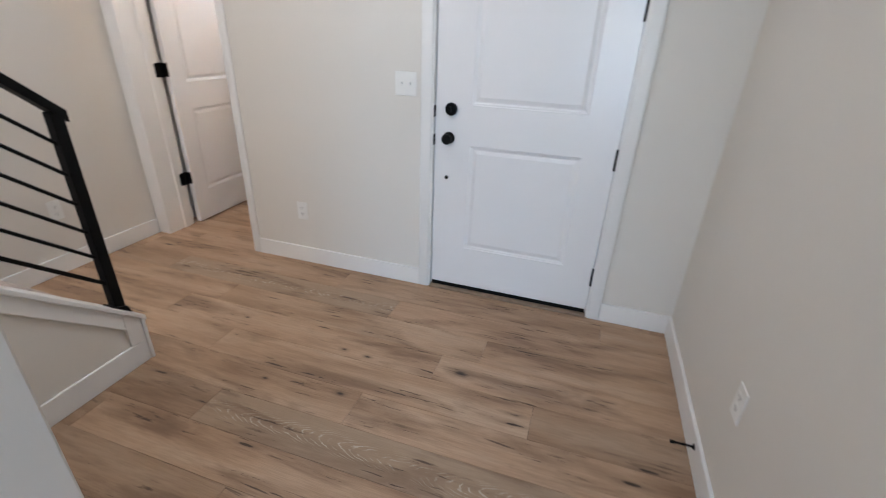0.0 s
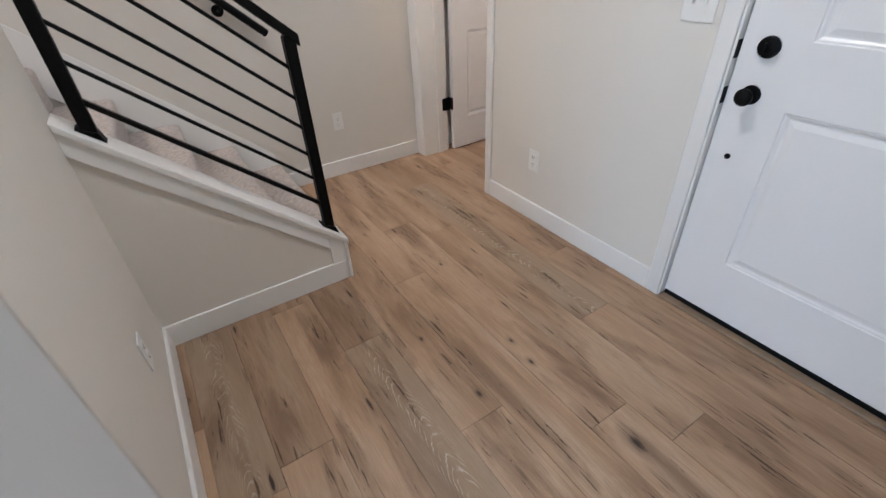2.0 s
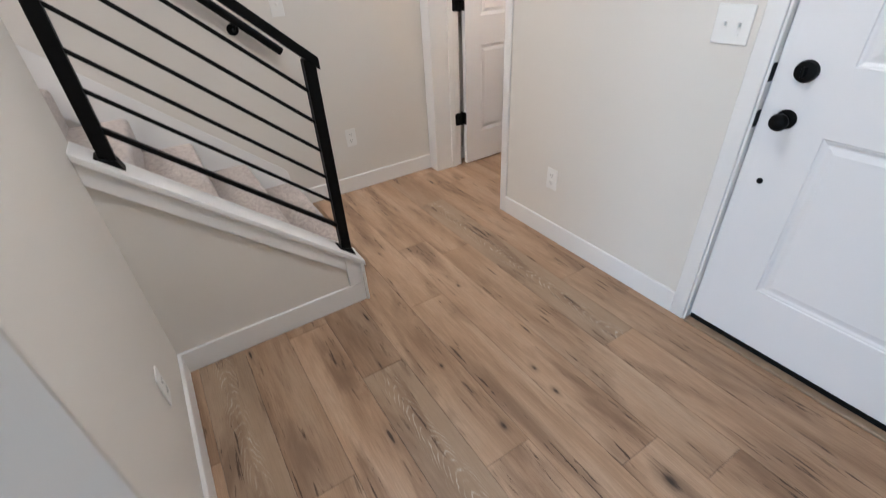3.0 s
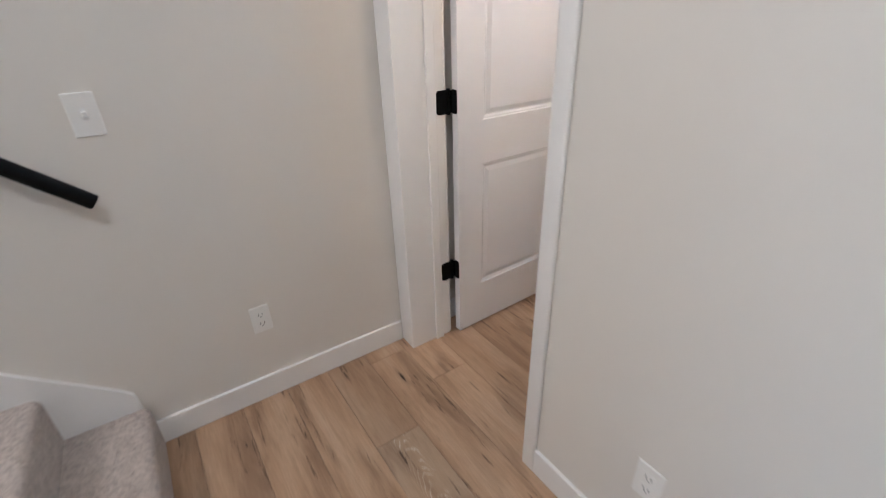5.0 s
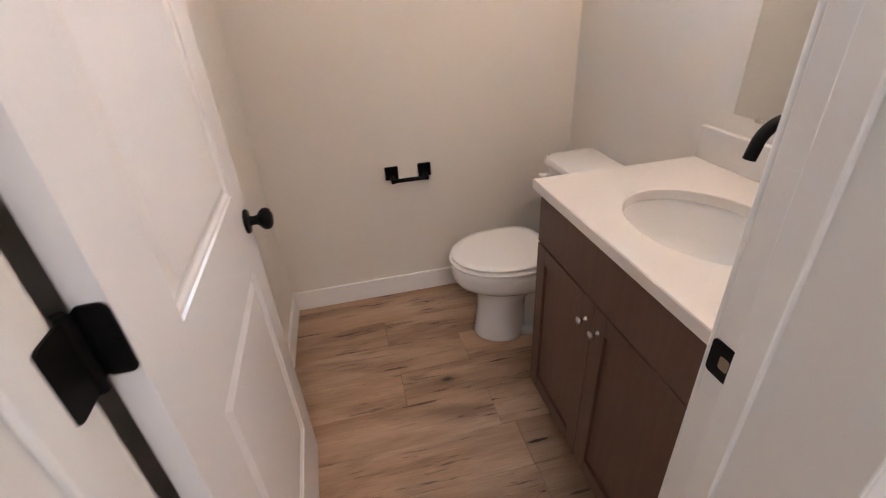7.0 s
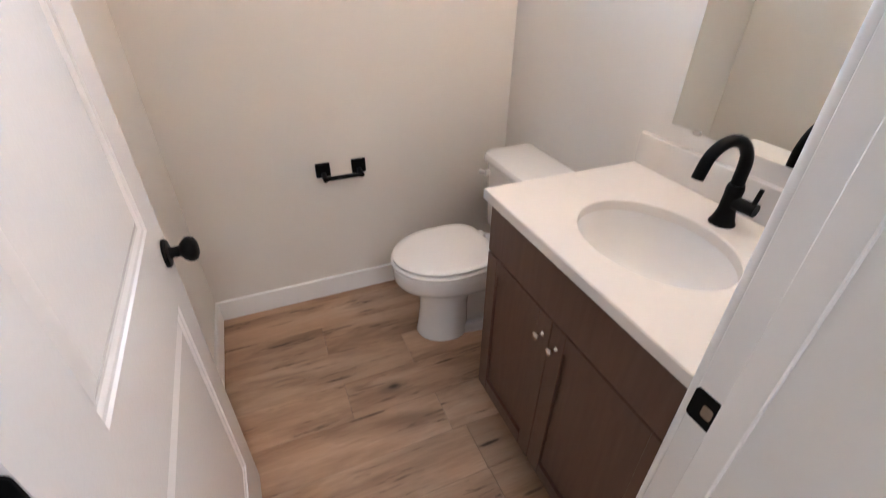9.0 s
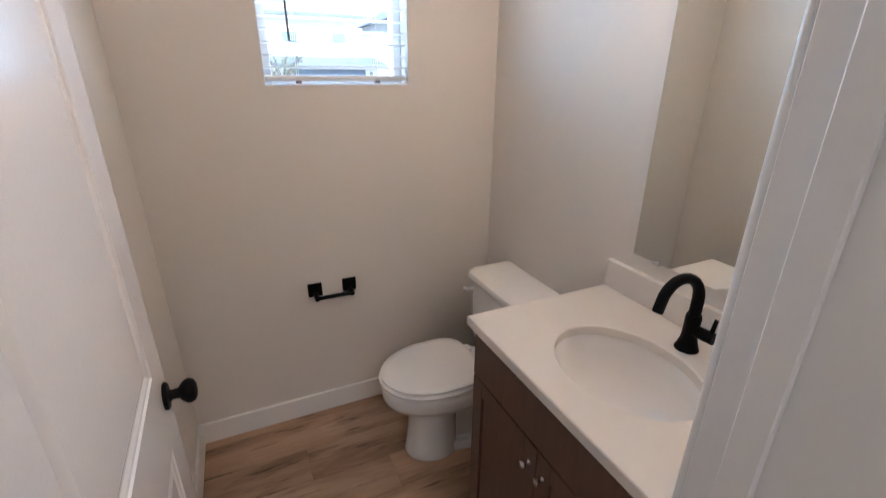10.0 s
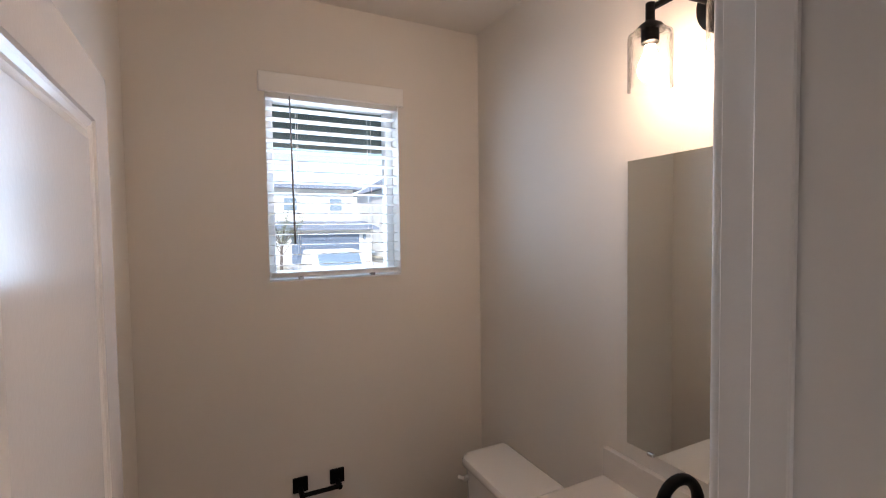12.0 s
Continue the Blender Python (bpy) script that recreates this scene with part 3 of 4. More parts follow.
LEAF_W, LEAF_H = 0.697, 2.035
leaf_b = thing("bathroom_door", "white two-panel interior door standing open into the bathroom", "door", (-0.704, 0.254, 0.012), 91.8)
part("leaf", panel_leaf(LEAF_W, LEAF_H, 0.035, [(0.130, 0.590, 0.228, 0.826), (0.130, 0.590, 1.010, 1.935)]), DOORGLOSS, leaf_b)
round_knob(leaf_b, LEAF_W - 0.048, 0.920, BLACKGLOSS)
round_knob(leaf_b, LEAF_W - 0.048, 0.920, BLACKGLOSS, 0.035, 1)
for hz in (0.357, 1.106, 1.84):
    z0, z1 = hz - 0.057, hz + 0.033
    hinge = part("hinge", round_plate((-0.0045, 0.0005, z0), (-0.0015, 0.034, z1), 0.009, 0), BLACKGLOSS, leaf_b, "matte black butt hinge")
    part("jamb_plate", round_plate((-0.078, 0.0310, z0), (-0.002, 0.0345, z1), 0.015, 1), BLACKGLOSS, hinge)
    part("hinge_pin", tube((-0.020, 0.0335, z0 - 0.004), (-0.020, 0.0335, z1 + 0.004), 0.0075, sides=12), BLACKGLOSS, hinge)

# front door
frame_f = tagged(new("door_2"), "white painted front door frame with flat casing", "door frame", kind="structure")
part("jamb_left", box((FD0 - 0.030, Y_FRONT - 0.006, 0), (FD0 - 0.004, Y_BACKF, FDZ), 0.0015, 1), TRIM, frame_f)
part("jamb_right", box((FD1 + 0.004, Y_FRONT - 0.006, 0), (FD1 + 0.030, Y_BACKF, FDZ), 0.0015, 1), TRIM, frame_f)
part("jamb_head", box((FD0 - 0.030, Y_FRONT - 0.006, FDZ + 0.004), (FD1 + 0.030, Y_BACKF, FDZ + 0.030), 0.0015, 1), TRIM, frame_f)
casing(frame_f, FD0 - 0.012, FD1 + 0.012, FDZ + 0.012, Y_FRONT, CW, CW)
part("threshold", box((FD0 - 0.004, -0.004, 0.0), (FD1 + 0.004, Y_BACKF, 0.014), 0.004, 2), THRESH, frame_f, "oak-toned threshold strip")
for sz in (0.885, 1.03):
    part("strike_plate", box((FD0 - 0.0045, 0.012, sz - 0.028), (FD0 - 0.002, 0.040, sz + 0.028), 0.001, 1), BLACKGLOSS, frame_f, "matte black strike plate")
front = thing("front_door", "white two-panel front door, closed, with black hardware", "door", (FD0, 0.033, 0.02))
FW = FD1 - FD0
part("leaf", panel_leaf(FW, FDZ - 0.022, 0.045, [(0.190, 0.753, 0.260, 0.848), (0.190, 0.753, 1.050, 2.26)]), DOORP, front)
part("sweep", box((0.004, -0.004, -0.006), (FW - 0.004, 0.004, 0.016), 0.001, 1), RUBBER, front, "black rubber door sweep")
round_knob(front, 0.077, 0.880, BLACKGLOSS)
db = lathe([(0.0005, 0), (0.032, 0), (0.0325, 0.008), (0.029, 0.017), (0.012, 0.020), (0.0005, 0.020)], 28)
db.transform(Matrix.Translation((0.084, 0, 1.025)) @ Matrix.Rotation(radians(90), 4, "X"))
bolt = part("deadbolt", db, BLACKGLOSS, front, "round matte black deadbolt")
part("thumb_turn", box((0.079, -0.034, 1.010), (0.089, -0.018, 1.040), 0.003, 2), BLACKGLOSS, bolt)
part("bore_plug", tube((0.070, 0.002, 0.666), (0.070, -0.004, 0.666), 0.010, sides=16), RUBBER, front, "small black plugged hole")
for hz in (0.222, 0.856, 1.490, 2.2):
    part("hinge", tube((FW + 0.003, -0.009, hz - 0.05), (FW + 0.003, -0.009, hz + 0.05), 0.0095, sides=14), BLACKGLOSS, front, "matte black hinge knuckle")


# ---- stairs ----
stairs = thing("staircase", "stairs with pale grey-brown carpet beside a white knee wall", "staircase")
RISE, GO, Y_S = 0.190, 0.245, -1.035
for i in range(14):
    y0 = Y_S - GO * i
    bm = box((X_LEFT + 0.014, y0 - GO - 0.02, RISE * i if i else 0.0), (X_KNEE0 - 0.004, y0, RISE * (i + 1)), 0.0)
    top = [e for e in bm.edges if all(abs(v.co.y - y0) < 1e-5 and abs(v.co.z - RISE * (i + 1)) < 1e-5 for v in e.verts)]
    bmesh.ops.bevel(bm, geom=top, offset=0.028, segments=5, affect="EDGES", profile=0.5)
    part("carpeted_step", smooth(bm, 50), CARPET, stairs)
Y_K = -1.076
cap_z = 0.217
run = Y_K - Y_BLOCK


def along(y, z0):
    return z0 + SLOPE * (Y_K - y)


knee = thing("knee_wall", "white-trimmed greige knee wall sloping along the stairs", "knee wall")
part("wall_panel", prism([(Y_K + 0.0, 0), (Y_K + 0.0, cap_z), (Y_BLOCK, along(Y_BLOCK, cap_z)), (Y_BLOCK, 0)], 0, X_KNEE0, X_KNEE1), WALL, knee, "greige painted panel")
T = 0.012
part("base_trim", box((X_KNEE1, Y_BLOCK, 0), (X_KNEE1 + T, Y_K, BH), 0.003, 1), TRIM, knee)
part("end_stile", prism([(Y_K, BH), (Y_K, cap_z), (Y_K - 0.068, along(Y_K - 0.068, cap_z)), (Y_K - 0.068, BH)], 0, X_KNEE1, X_KNEE1 + T, 0.002), TRIM, knee)
part("top_trim", prism([(Y_K - 0.068, along(Y_K - 0.068, cap_z)), (Y_BLOCK, along(Y_BLOCK, cap_z)), (Y_BLOCK, along(Y_BLOCK, cap_z - 0.078)), (Y_K - 0.068, along(Y_K - 0.068, cap_z - 0.078))], 0, X_KNEE1, X_KNEE1 + T, 0.002), TRIM, knee)
part("end_board", box((X_KNEE0 - 0.012, Y_K, 0), (X_KNEE1 + T + 0.006, Y_K + 0.016, cap_z + 0.004), 0.003, 1), TRIM, knee)
cap_y = Y_K + 0.022
part("cap", prism([(cap_y, along(cap_y, cap_z)), (cap_y, along(cap_y, cap_z + 0.026)), (Y_BLOCK, along(Y_BLOCK, cap_z + 0.030)), (Y_BLOCK, along(Y_BLOCK, cap_z))], 0, X_KNEE0 - 0.014, X_KNEE1 + T + 0.010, 0.004), TRIM, knee, "white painted sloping cap")

skirt = [(-1.045, 0.0), (-1.045, BH), (-1.060, 0.262), (-1.085, 0.290), (-4.18, 0.290 + SLOPE * 3.095), (-4.18, SLOPE * 3.075 - 0.02), (-1.08, 0.0)]
tagged(part("trim_stair_skirt", prism(skirt, 0, X_LEFT, X_LEFT + 0.013, 0.002), TRIM), "white painted stair skirt board", "skirt board", kind="structure")

# railing
XR = 0.258
rail = thing("stair_railing", "black metal railing with sloping bars on the knee wall", "railing")


def post(y, z0, z1):
    p = part("post", box((XR - 0.021, y - 0.021, z0), (XR + 0.021, y + 0.021, z1), 0.003, 1), BLACK, rail)
    foot = prism([(y - 0.036, z0 + SLOPE * 0.036), (y + 0.036, z0 - SLOPE * 0.036), (y + 0.030, z0 - SLOPE * 0.030 + 0.012), (y + 0.022, z0 + 0.012), (y - 0.022, z0 + 0.03), (y - 0.030, z0 + SLOPE * 0.030 + 0.012)], 0, XR - 0.032, XR + 0.032, 0.002)
    part("base_plate", foot, BLACK, p)


def cap_top(y):
    return along(y, cap_z + 0.028)


Y_P1, Y_P2 = -1.112, -1.802
TOP0 = 1.084
post(Y_P1, cap_top(Y_P1) - 0.004, TOP0 + 0.01)
post(Y_P2, cap_top(Y_P2) - 0.004, TOP0 + SLOPE * (Y_P1 - Y_P2) + 0.01)
y_a, y_b = Y_P1 + 0.034, Y_BLOCK + 0.002
part("top_rail", prism([(y_a, TOP0 - SLOPE * 0.034), (y_a, TOP0 - SLOPE * 0.034 + 0.042), (y_b, TOP0 + 0.042 + SLOPE * (Y_P1 - y_b)), (y_b, TOP0 + SLOPE * (Y_P1 - y_b))], 0, XR - 0.024, XR + 0.024, 0.003), BLACK, rail)
for k, z in enumerate((0.968, 0.853, 0.737, 0.622, 0.513)):
    part("bar", tube((XR, Y_P1, z), (XR, Y_P2, z + SLOPE * (Y_P1 - Y_P2)), 0.0068, sides=12), BLACK, rail)
part("bottom_rail", prism([(Y_P1, 0.384), (Y_P1, 0.406), (Y_P2, 0.406 + SLOPE * (Y_P1 - Y_P2)), (Y_P2, 0.384 + SLOPE * (Y_P1 - Y_P2))], 0, XR - 0.012, XR + 0.012, 0.002), BLACK, rail)

hand = thing("wall_handrail", "round black handrail on wall brackets beside the stairs", "handrail")
XH = X_LEFT + 0.072
hz0, hy0 = 0.968, -0.942
part("rail", swept([(XH, hy0, hz0), (XH, hy0 - 0.004, hz0 + 0.0034), (XH, -4.1, hz0 + SLOPE * (hy0 + 4.1))], [0.019, 0.0215, 0.0215], 20), BLACK, hand)
for y in (-1.15, -2.2, -3.2):
    z = hz0 + SLOPE * (hy0 - y)
    br = part("bracket", swept([(X_LEFT + 0.004, y, z - 0.055), (X_LEFT + 0.045, y, z - 0.055), (XH - 0.008, y, z - 0.05), (XH, y, z - 0.040), (XH, y, z - 0.015)], 0.006, 10), BLACK, hand)
    part("rosette", tube((X_LEFT, y, z - 0.055), (X_LEFT + 0.007, y, z - 0.055), 0.03, sides=20), BLACK, br)


# ---- electrics ----
def outlet(at, turn):
    t = thing("outlet", "white duplex outlet with a screwed cover plate", "outlet", at, turn, group="wall outlets")
    part("cover_plate", box((-0.036, -0.006, -0.058), (0.036, 0.0, 0.058), 0.003, 2), PLASTIC, t)
    for z in (-0.020, 0.020):
        s = part("socket", box((-0.017, -0.0075, z - 0.015), (0.017, -0.005, z + 0.015), 0.001, 1), PLASTIC, t)
        for x in (-0.007, 0.007):
            part("slot", box((x - 0.0012, -0.0082, z - 0.002), (x + 0.0012, -0.0074, z + 0.007), 0), SLOT, s)
        part("ground_hole", tube((0, -0.0082, z - 0.008), (0, -0.0074, z - 0.008), 0.0025, sides=8), SLOT, s)
    part("screw", tube((0, -0.0075, 0), (0, -0.0055, 0), 0.003, sides=10), PLASTIC, t)
    return t


def switch(at, turn, gangs):
    w = 0.036 + 0.023 * (gangs - 1)
    t = thing("light_switch", "white toggle switch plate with %s" % ("two toggles" if gangs == 2 else "one toggle"), "light switch", at, turn, group="light switches")
    part("cover_plate", box((-w, -0.006, -0.058), (w, 0, 0.058), 0.003, 2), PLASTIC, t)
    for k in range(gangs):
        x = (k - (gangs - 1) / 2) * 0.046
        bm = box((x - 0.005, -0.020, -0.004), (x + 0.005, -0.005, 0.008), 0.0015, 1)
        part("toggle", bm, PLASTIC, t)
        part("toggle_frame", box((x - 0.0075, -0.0072, -0.014), (x + 0.0075, -0.0055, 0.014), 0.0005, 1), PLASTIC, t)
        for z in (-0.030, 0.030):
            part("screw", tube((x, -0.0072, z), (x, -0.0055, z), 0.0028, sides=10), PLASTIC, t)
    return t


outlet((0.418, Y_FRONT, 0.356), 0)
outlet((X_LEFT, -0.600, 0.378), 90)
outlet((0.742, Y_BLOCK, 0.357), 180)
outlet((X_RIGHT, -0.968, 0.421), -90)
switch((1.123, Y_FRONT, 1.153), 0, 2)
switch((X_LEFT, -0.896, 1.190), 90, 1)

stop = thing("door_stop", "black spring door stop screwed into the baseboard", "door stop", (X_RIGHT - BT, -0.822, 0.070), -90)
part("spring", swept([(0, 0, 0), (0, -0.03, 0), (0, -0.065, -0.001)], 0.0045, 12), BLACKGLOSS, stop)
part("flange", lathe([(0.0005, 0), (0.011, 0), (0.010, 0.004), (0.0005, 0.006)], 16), BLACKGLOSS, stop).matrix_basis = pose(0, 0, 0, 90)
part("rubber_tip", tube((0, -0.063, -0.001), (0, -0.080, -0.0012), 0.0065, sides=14), RUBBER, stop)


# ---- bathroom ----
# vanity
VX, VY0, VY1, VZ = 0.103, 0.230, 0.966, 0.873
van = thing("vanity_cabinet", "dark brown stained vanity cabinet with two shaker doors", "vanity")
bm = bmesh.new()
for lo, hi in (((VX, VY0, 0.10), (X_BATH - 0.001, VY0 + 0.016, VZ)), ((VX, VY1 - 0.016, 0.10), (X_BATH - 0.001, VY1, VZ)), ((VX, VY0 + 0.016, 0.10), (X_BATH - 0.001, VY1 - 0.016, 0.116)),
               ((X_BATH - 0.010, VY0 + 0.016, 0.116), (X_BATH - 0.001, VY1 - 0.016, VZ)), ((VX, VY0 + 0.016, 0.60), (VX + 0.018, VY1 - 0.016, VZ)), ((VX, VY0 + 0.016, 0.116), (VX + 0.018, VY1 - 0.016, 0.14))):
    add_box(bm, lo, hi)
part("body", bm, CABINET, van)
part("toe_kick", box((VX + 0.06, VY0, 0.0), (X_BATH - 0.001, VY1 - 0.002, 0.10), 0), CABINET, van)
part("false_drawer", box((VX - 0.019, VY0 + 0.004, 0.706), (VX - 0.001, VY1 - 0.004, VZ - 0.010), 0.002, 1), CABINET, van)
gap = 0.618


def shaker(y0, y1, z0, z1):
    """A shaker door: a frame of four rails round a sunk panel."""
    bm = bmesh.new()
    s = 0.055
    x0, x1 = VX - 0.019, VX - 0.001
    add_box(bm, (x0, y0, z0), (x1, y0 + s, z1), 0.0015, 1)
    add_box(bm, (x0, y1 - s, z0), (x1, y1, z1), 0.0015, 1)
    add_box(bm, (x0, y0 + s, z0), (x1, y1 - s, z0 + s), 0.0015, 1)
    add_box(bm, (x0, y0 + s, z1 - s), (x1, y1 - s, z1), 0.0015, 1)
    d = part("door", bm, CABINET, van)
    part("door_panel", box((x0 + 0.010, y0 + s - 0.004, z0 + s - 0.004), (x1 - 0.002, y1 - s + 0.004, z1 - s + 0.004)), CABINET, d)
    return d


d1 = shaker(gap + 0.0015, VY1 - 0.004, 0.112, 0.700)
d2 = shaker(VY0 + 0.004, gap - 0.0015, 0.112, 0.700)
for d, y in ((d1, gap + 0.030), (d2, gap - 0.030)):
    kb = lathe([(0.0005, 0), (0.0075, 0), (0.005, 0.003), (0.0045, 0.012), (0.009, 0.016), (0.0118, 0.020), (0.011, 0.024), (0.005, 0.027), (0.0005, 0.0275)], 20)
    kb.transform(Matrix.Translation((VX - 0.019, y, 0.634)) @ Matrix.Rotation(radians(-90), 4, "Y"))
    part("knob", kb, CHROME, d, "small brushed nickel knob")

# countertop with a round-edged oval opening
SX, SY, SA, SB = 0.318, 0.598, 0.158, 0.200
CX0, CX1, CY0, CY1, CZ0, CZ1 = 0.066, X_BATH - 0.001, Y_BACKF + 0.019, 0.984, 0.875, 0.905


def countertop():
    bm = bmesh.new()
    n = 64
    rows = []
    for k in range(n):
        a = 2 * math.pi * k / n
        c, s = math.cos(a), math.sin(a)
        t = min((CX1 - SX) / c if c > 1e-9 else (CX0 - SX) / c if c < -1e-9 else 1e9, (CY1 - SY) / s if s > 1e-9 else (CY0 - SY) / s if s < -1e-9 else 1e9)
        rows.append((a, t * c, t * s))
    for sx, sy in ((CX0, CY0), (CX0, CY1), (CX1, CY0), (CX1, CY1)):
        rows.append((math.atan2(sy - SY, sx - SX) % (2 * math.pi), sx - SX, sy - SY))
    rows.sort()
    loops = []
    e = 0.003
    for kind in range(6):
        ring = []
        for a, ox, oy in rows:
            ex, ey = SA * math.cos(a), SB * math.sin(a)
            if kind == 0:
                p = (SX + ex, SY + ey, CZ0)
            elif kind == 1:
                p = (SX + ex, SY + ey, CZ1 - e)
            elif kind == 2:
                p = (SX + ex * 1.018, SY + ey * 1.018, CZ1)
            elif kind == 3:
                p = (SX + ox * (1 - e / math.hypot(ox, oy)), SY + oy * (1 - e / math.hypot(ox, oy)), CZ1)
            elif kind == 4:
                p = (SX + ox, SY + oy, CZ1 - e)
            else:
                p = (SX + ox, SY + oy, CZ0)
            ring.append(bm.verts.new(p))
        loops.append(ring)
    m = len(rows)
    for p, q in zip(loops, loops[1:] + loops[:1]):
        for k in range(m):
            bm.faces.new((p[k], p[(k + 1) % m], q[(k + 1) % m], q[k]))
    bmesh.ops.recalc_face_normals(bm, faces=bm.faces)
    return smooth(bm, 30)


top = thing("countertop", "pale stone vanity countertop with an oval sink opening", "countertop")
part("slab", countertop(), QUARTZ, top)
part("backsplash", box((X_BATH - 0.021, CY0, CZ1), (X_BATH - 0.001, CY1, CZ1 + 0.098), 0.002, 1), QUARTZ, top)


def basin():
    """An oval undermount bowl with wall thickness."""
    bm = bmesh.new()
    n = 56
    rings = []
    for r, z in [(1.10, 0.0), (1.10, -0.010), (1.045, -0.012), (1.0, -0.07), (0.80, -0.150), (0.4, -0.172), (0.12, -0.176)]:
        rings.append((r, z))
    inner = [(1.03, 0.0), (1.015, -0.006), (0.97, -0.045), (0.88, -0.092), (0.70, -0.128), (0.45, -0.146), (0.22, -0.153), (0.10, -0.156)]
    seq = rings[::-1] + inner
    loops = []
    for r, z in seq:
        loops.append([bm.verts.new((SX + SA * r * math.cos(2 * math.pi * k / n), SY + SB * r * math.sin(2 * math.pi * k / n), CZ0 + z)) for k in range(n)])
    for p, q in zip(loops, loops[1:]):
        for k in range(n):
            bm.faces.new((p[k], p[(k + 1) % n], q[(k + 1) % n], q[k]))
    bm.faces.new(loops[0])
    bm.faces.new(loops[-1][::-1])
    bmesh.ops.recalc_face_normals(bm, faces=bm.faces)
    return smooth(bm, 50)


sink = thing("sink_basin", "white oval porcelain basin set under the countertop", "sink")
part("bowl", basin(), PORCELAIN, sink)
part("drain", lathe([(0.0005, -0.003), (0.022, -0.003), (0.024, 0.0), (0.022, 0.003), (0.0005, 0.004)], 24, (SX, SY, CZ0 - 0.154)), BLACKGLOSS, sink, "matte black drain stopper")

# faucet
FX, FY = 0.530, 0.589
fau = thing("faucet", "matte black single-handle faucet with an arched spout", "faucet", (FX, FY, CZ1))
part("body", lathe([(0.0005, 0), (0.031, 0), (0.031, 0.004), (0.027, 0.010), (0.0205, 0.035), (0.0195, 0.075), (0.0205, 0.095), (0.018, 0.105), (0.0005, 0.106)], 28), BLACKGLOSS, fau)
arc = [(0, 0, 0.09), (0, 0, 0.135)]
for k in range(0, 13):
    a = math.pi * (k / 12) * 0.86
    arc.append((-0.062 + 0.062 * math.cos(a), 0, 0.148 + 0.070 * math.sin(a)))
arc.append((-0.128, 0, 0.135))
arc = [(x, -x * 0.10, z) for x, y, z in arc]
part("spout", swept(arc, [0.0150] * 4 + [0.0140] * (len(arc) - 4), 20), BLACKGLOSS, fau)
hb = part("handle_hub", tube((0, -0.012, 0.062), (0.006, -0.062, 0.062), 0.0165, sides=22), BLACKGLOSS, fau)
part("lever", tube((0.004, -0.052, 0.068), (0.006, -0.056, 0.115), 0.0062, 0.0050, 14), BLACKGLOSS, hb)

# mirror
mir = thing("wall_mirror", "frameless rectangular wall mirror above the stone vanity backsplash", "mirror")
MY0, MY1, MZ0, MZ1 = 0.275, 0.894, 1.054, 1.959
part("backing", box((X_BATH - 0.006, MY0, MZ0), (X_BATH, MY1, MZ1)), MIRROREDGE, mir)


def mirror_face():
    bm = bmesh.new()
    a = [(X_BATH - 0.0065, y, z) for y, z in ((MY0, MZ0), (MY1, MZ0), (MY1, MZ1), (MY0, MZ1))]
    e = 0.0008
    b = [(X_BATH - 0.0069, y, z) for y, z in ((MY0 + e, MZ0 + e), (MY1 - e, MZ0 + e), (MY1 - e, MZ1 - e), (MY0 + e, MZ1 - e))]
    va, vb = [bm.verts.new(p) for p in a], [bm.verts.new(p) for p in b]
    bm.faces.new(vb)
    for k in range(4):
        bm.faces.new((va[k], va[(k + 1) % 4], vb[(k + 1) % 4], vb[k]))
    bmesh.ops.recalc_face_normals(bm, faces=bm.faces)
    return bm


part("mirror_glass", mirror_face(), MIRROR, mir)
for y in (MY0 + 0.12, MY1 - 0.09):
    part("clip", box((X_BATH - 0.012, y - 0.012, MZ0 - 0.006), (X_BATH, y + 0.012, MZ0 + 0.006), 0.002, 1), CHROME, mir, "small clear clip")

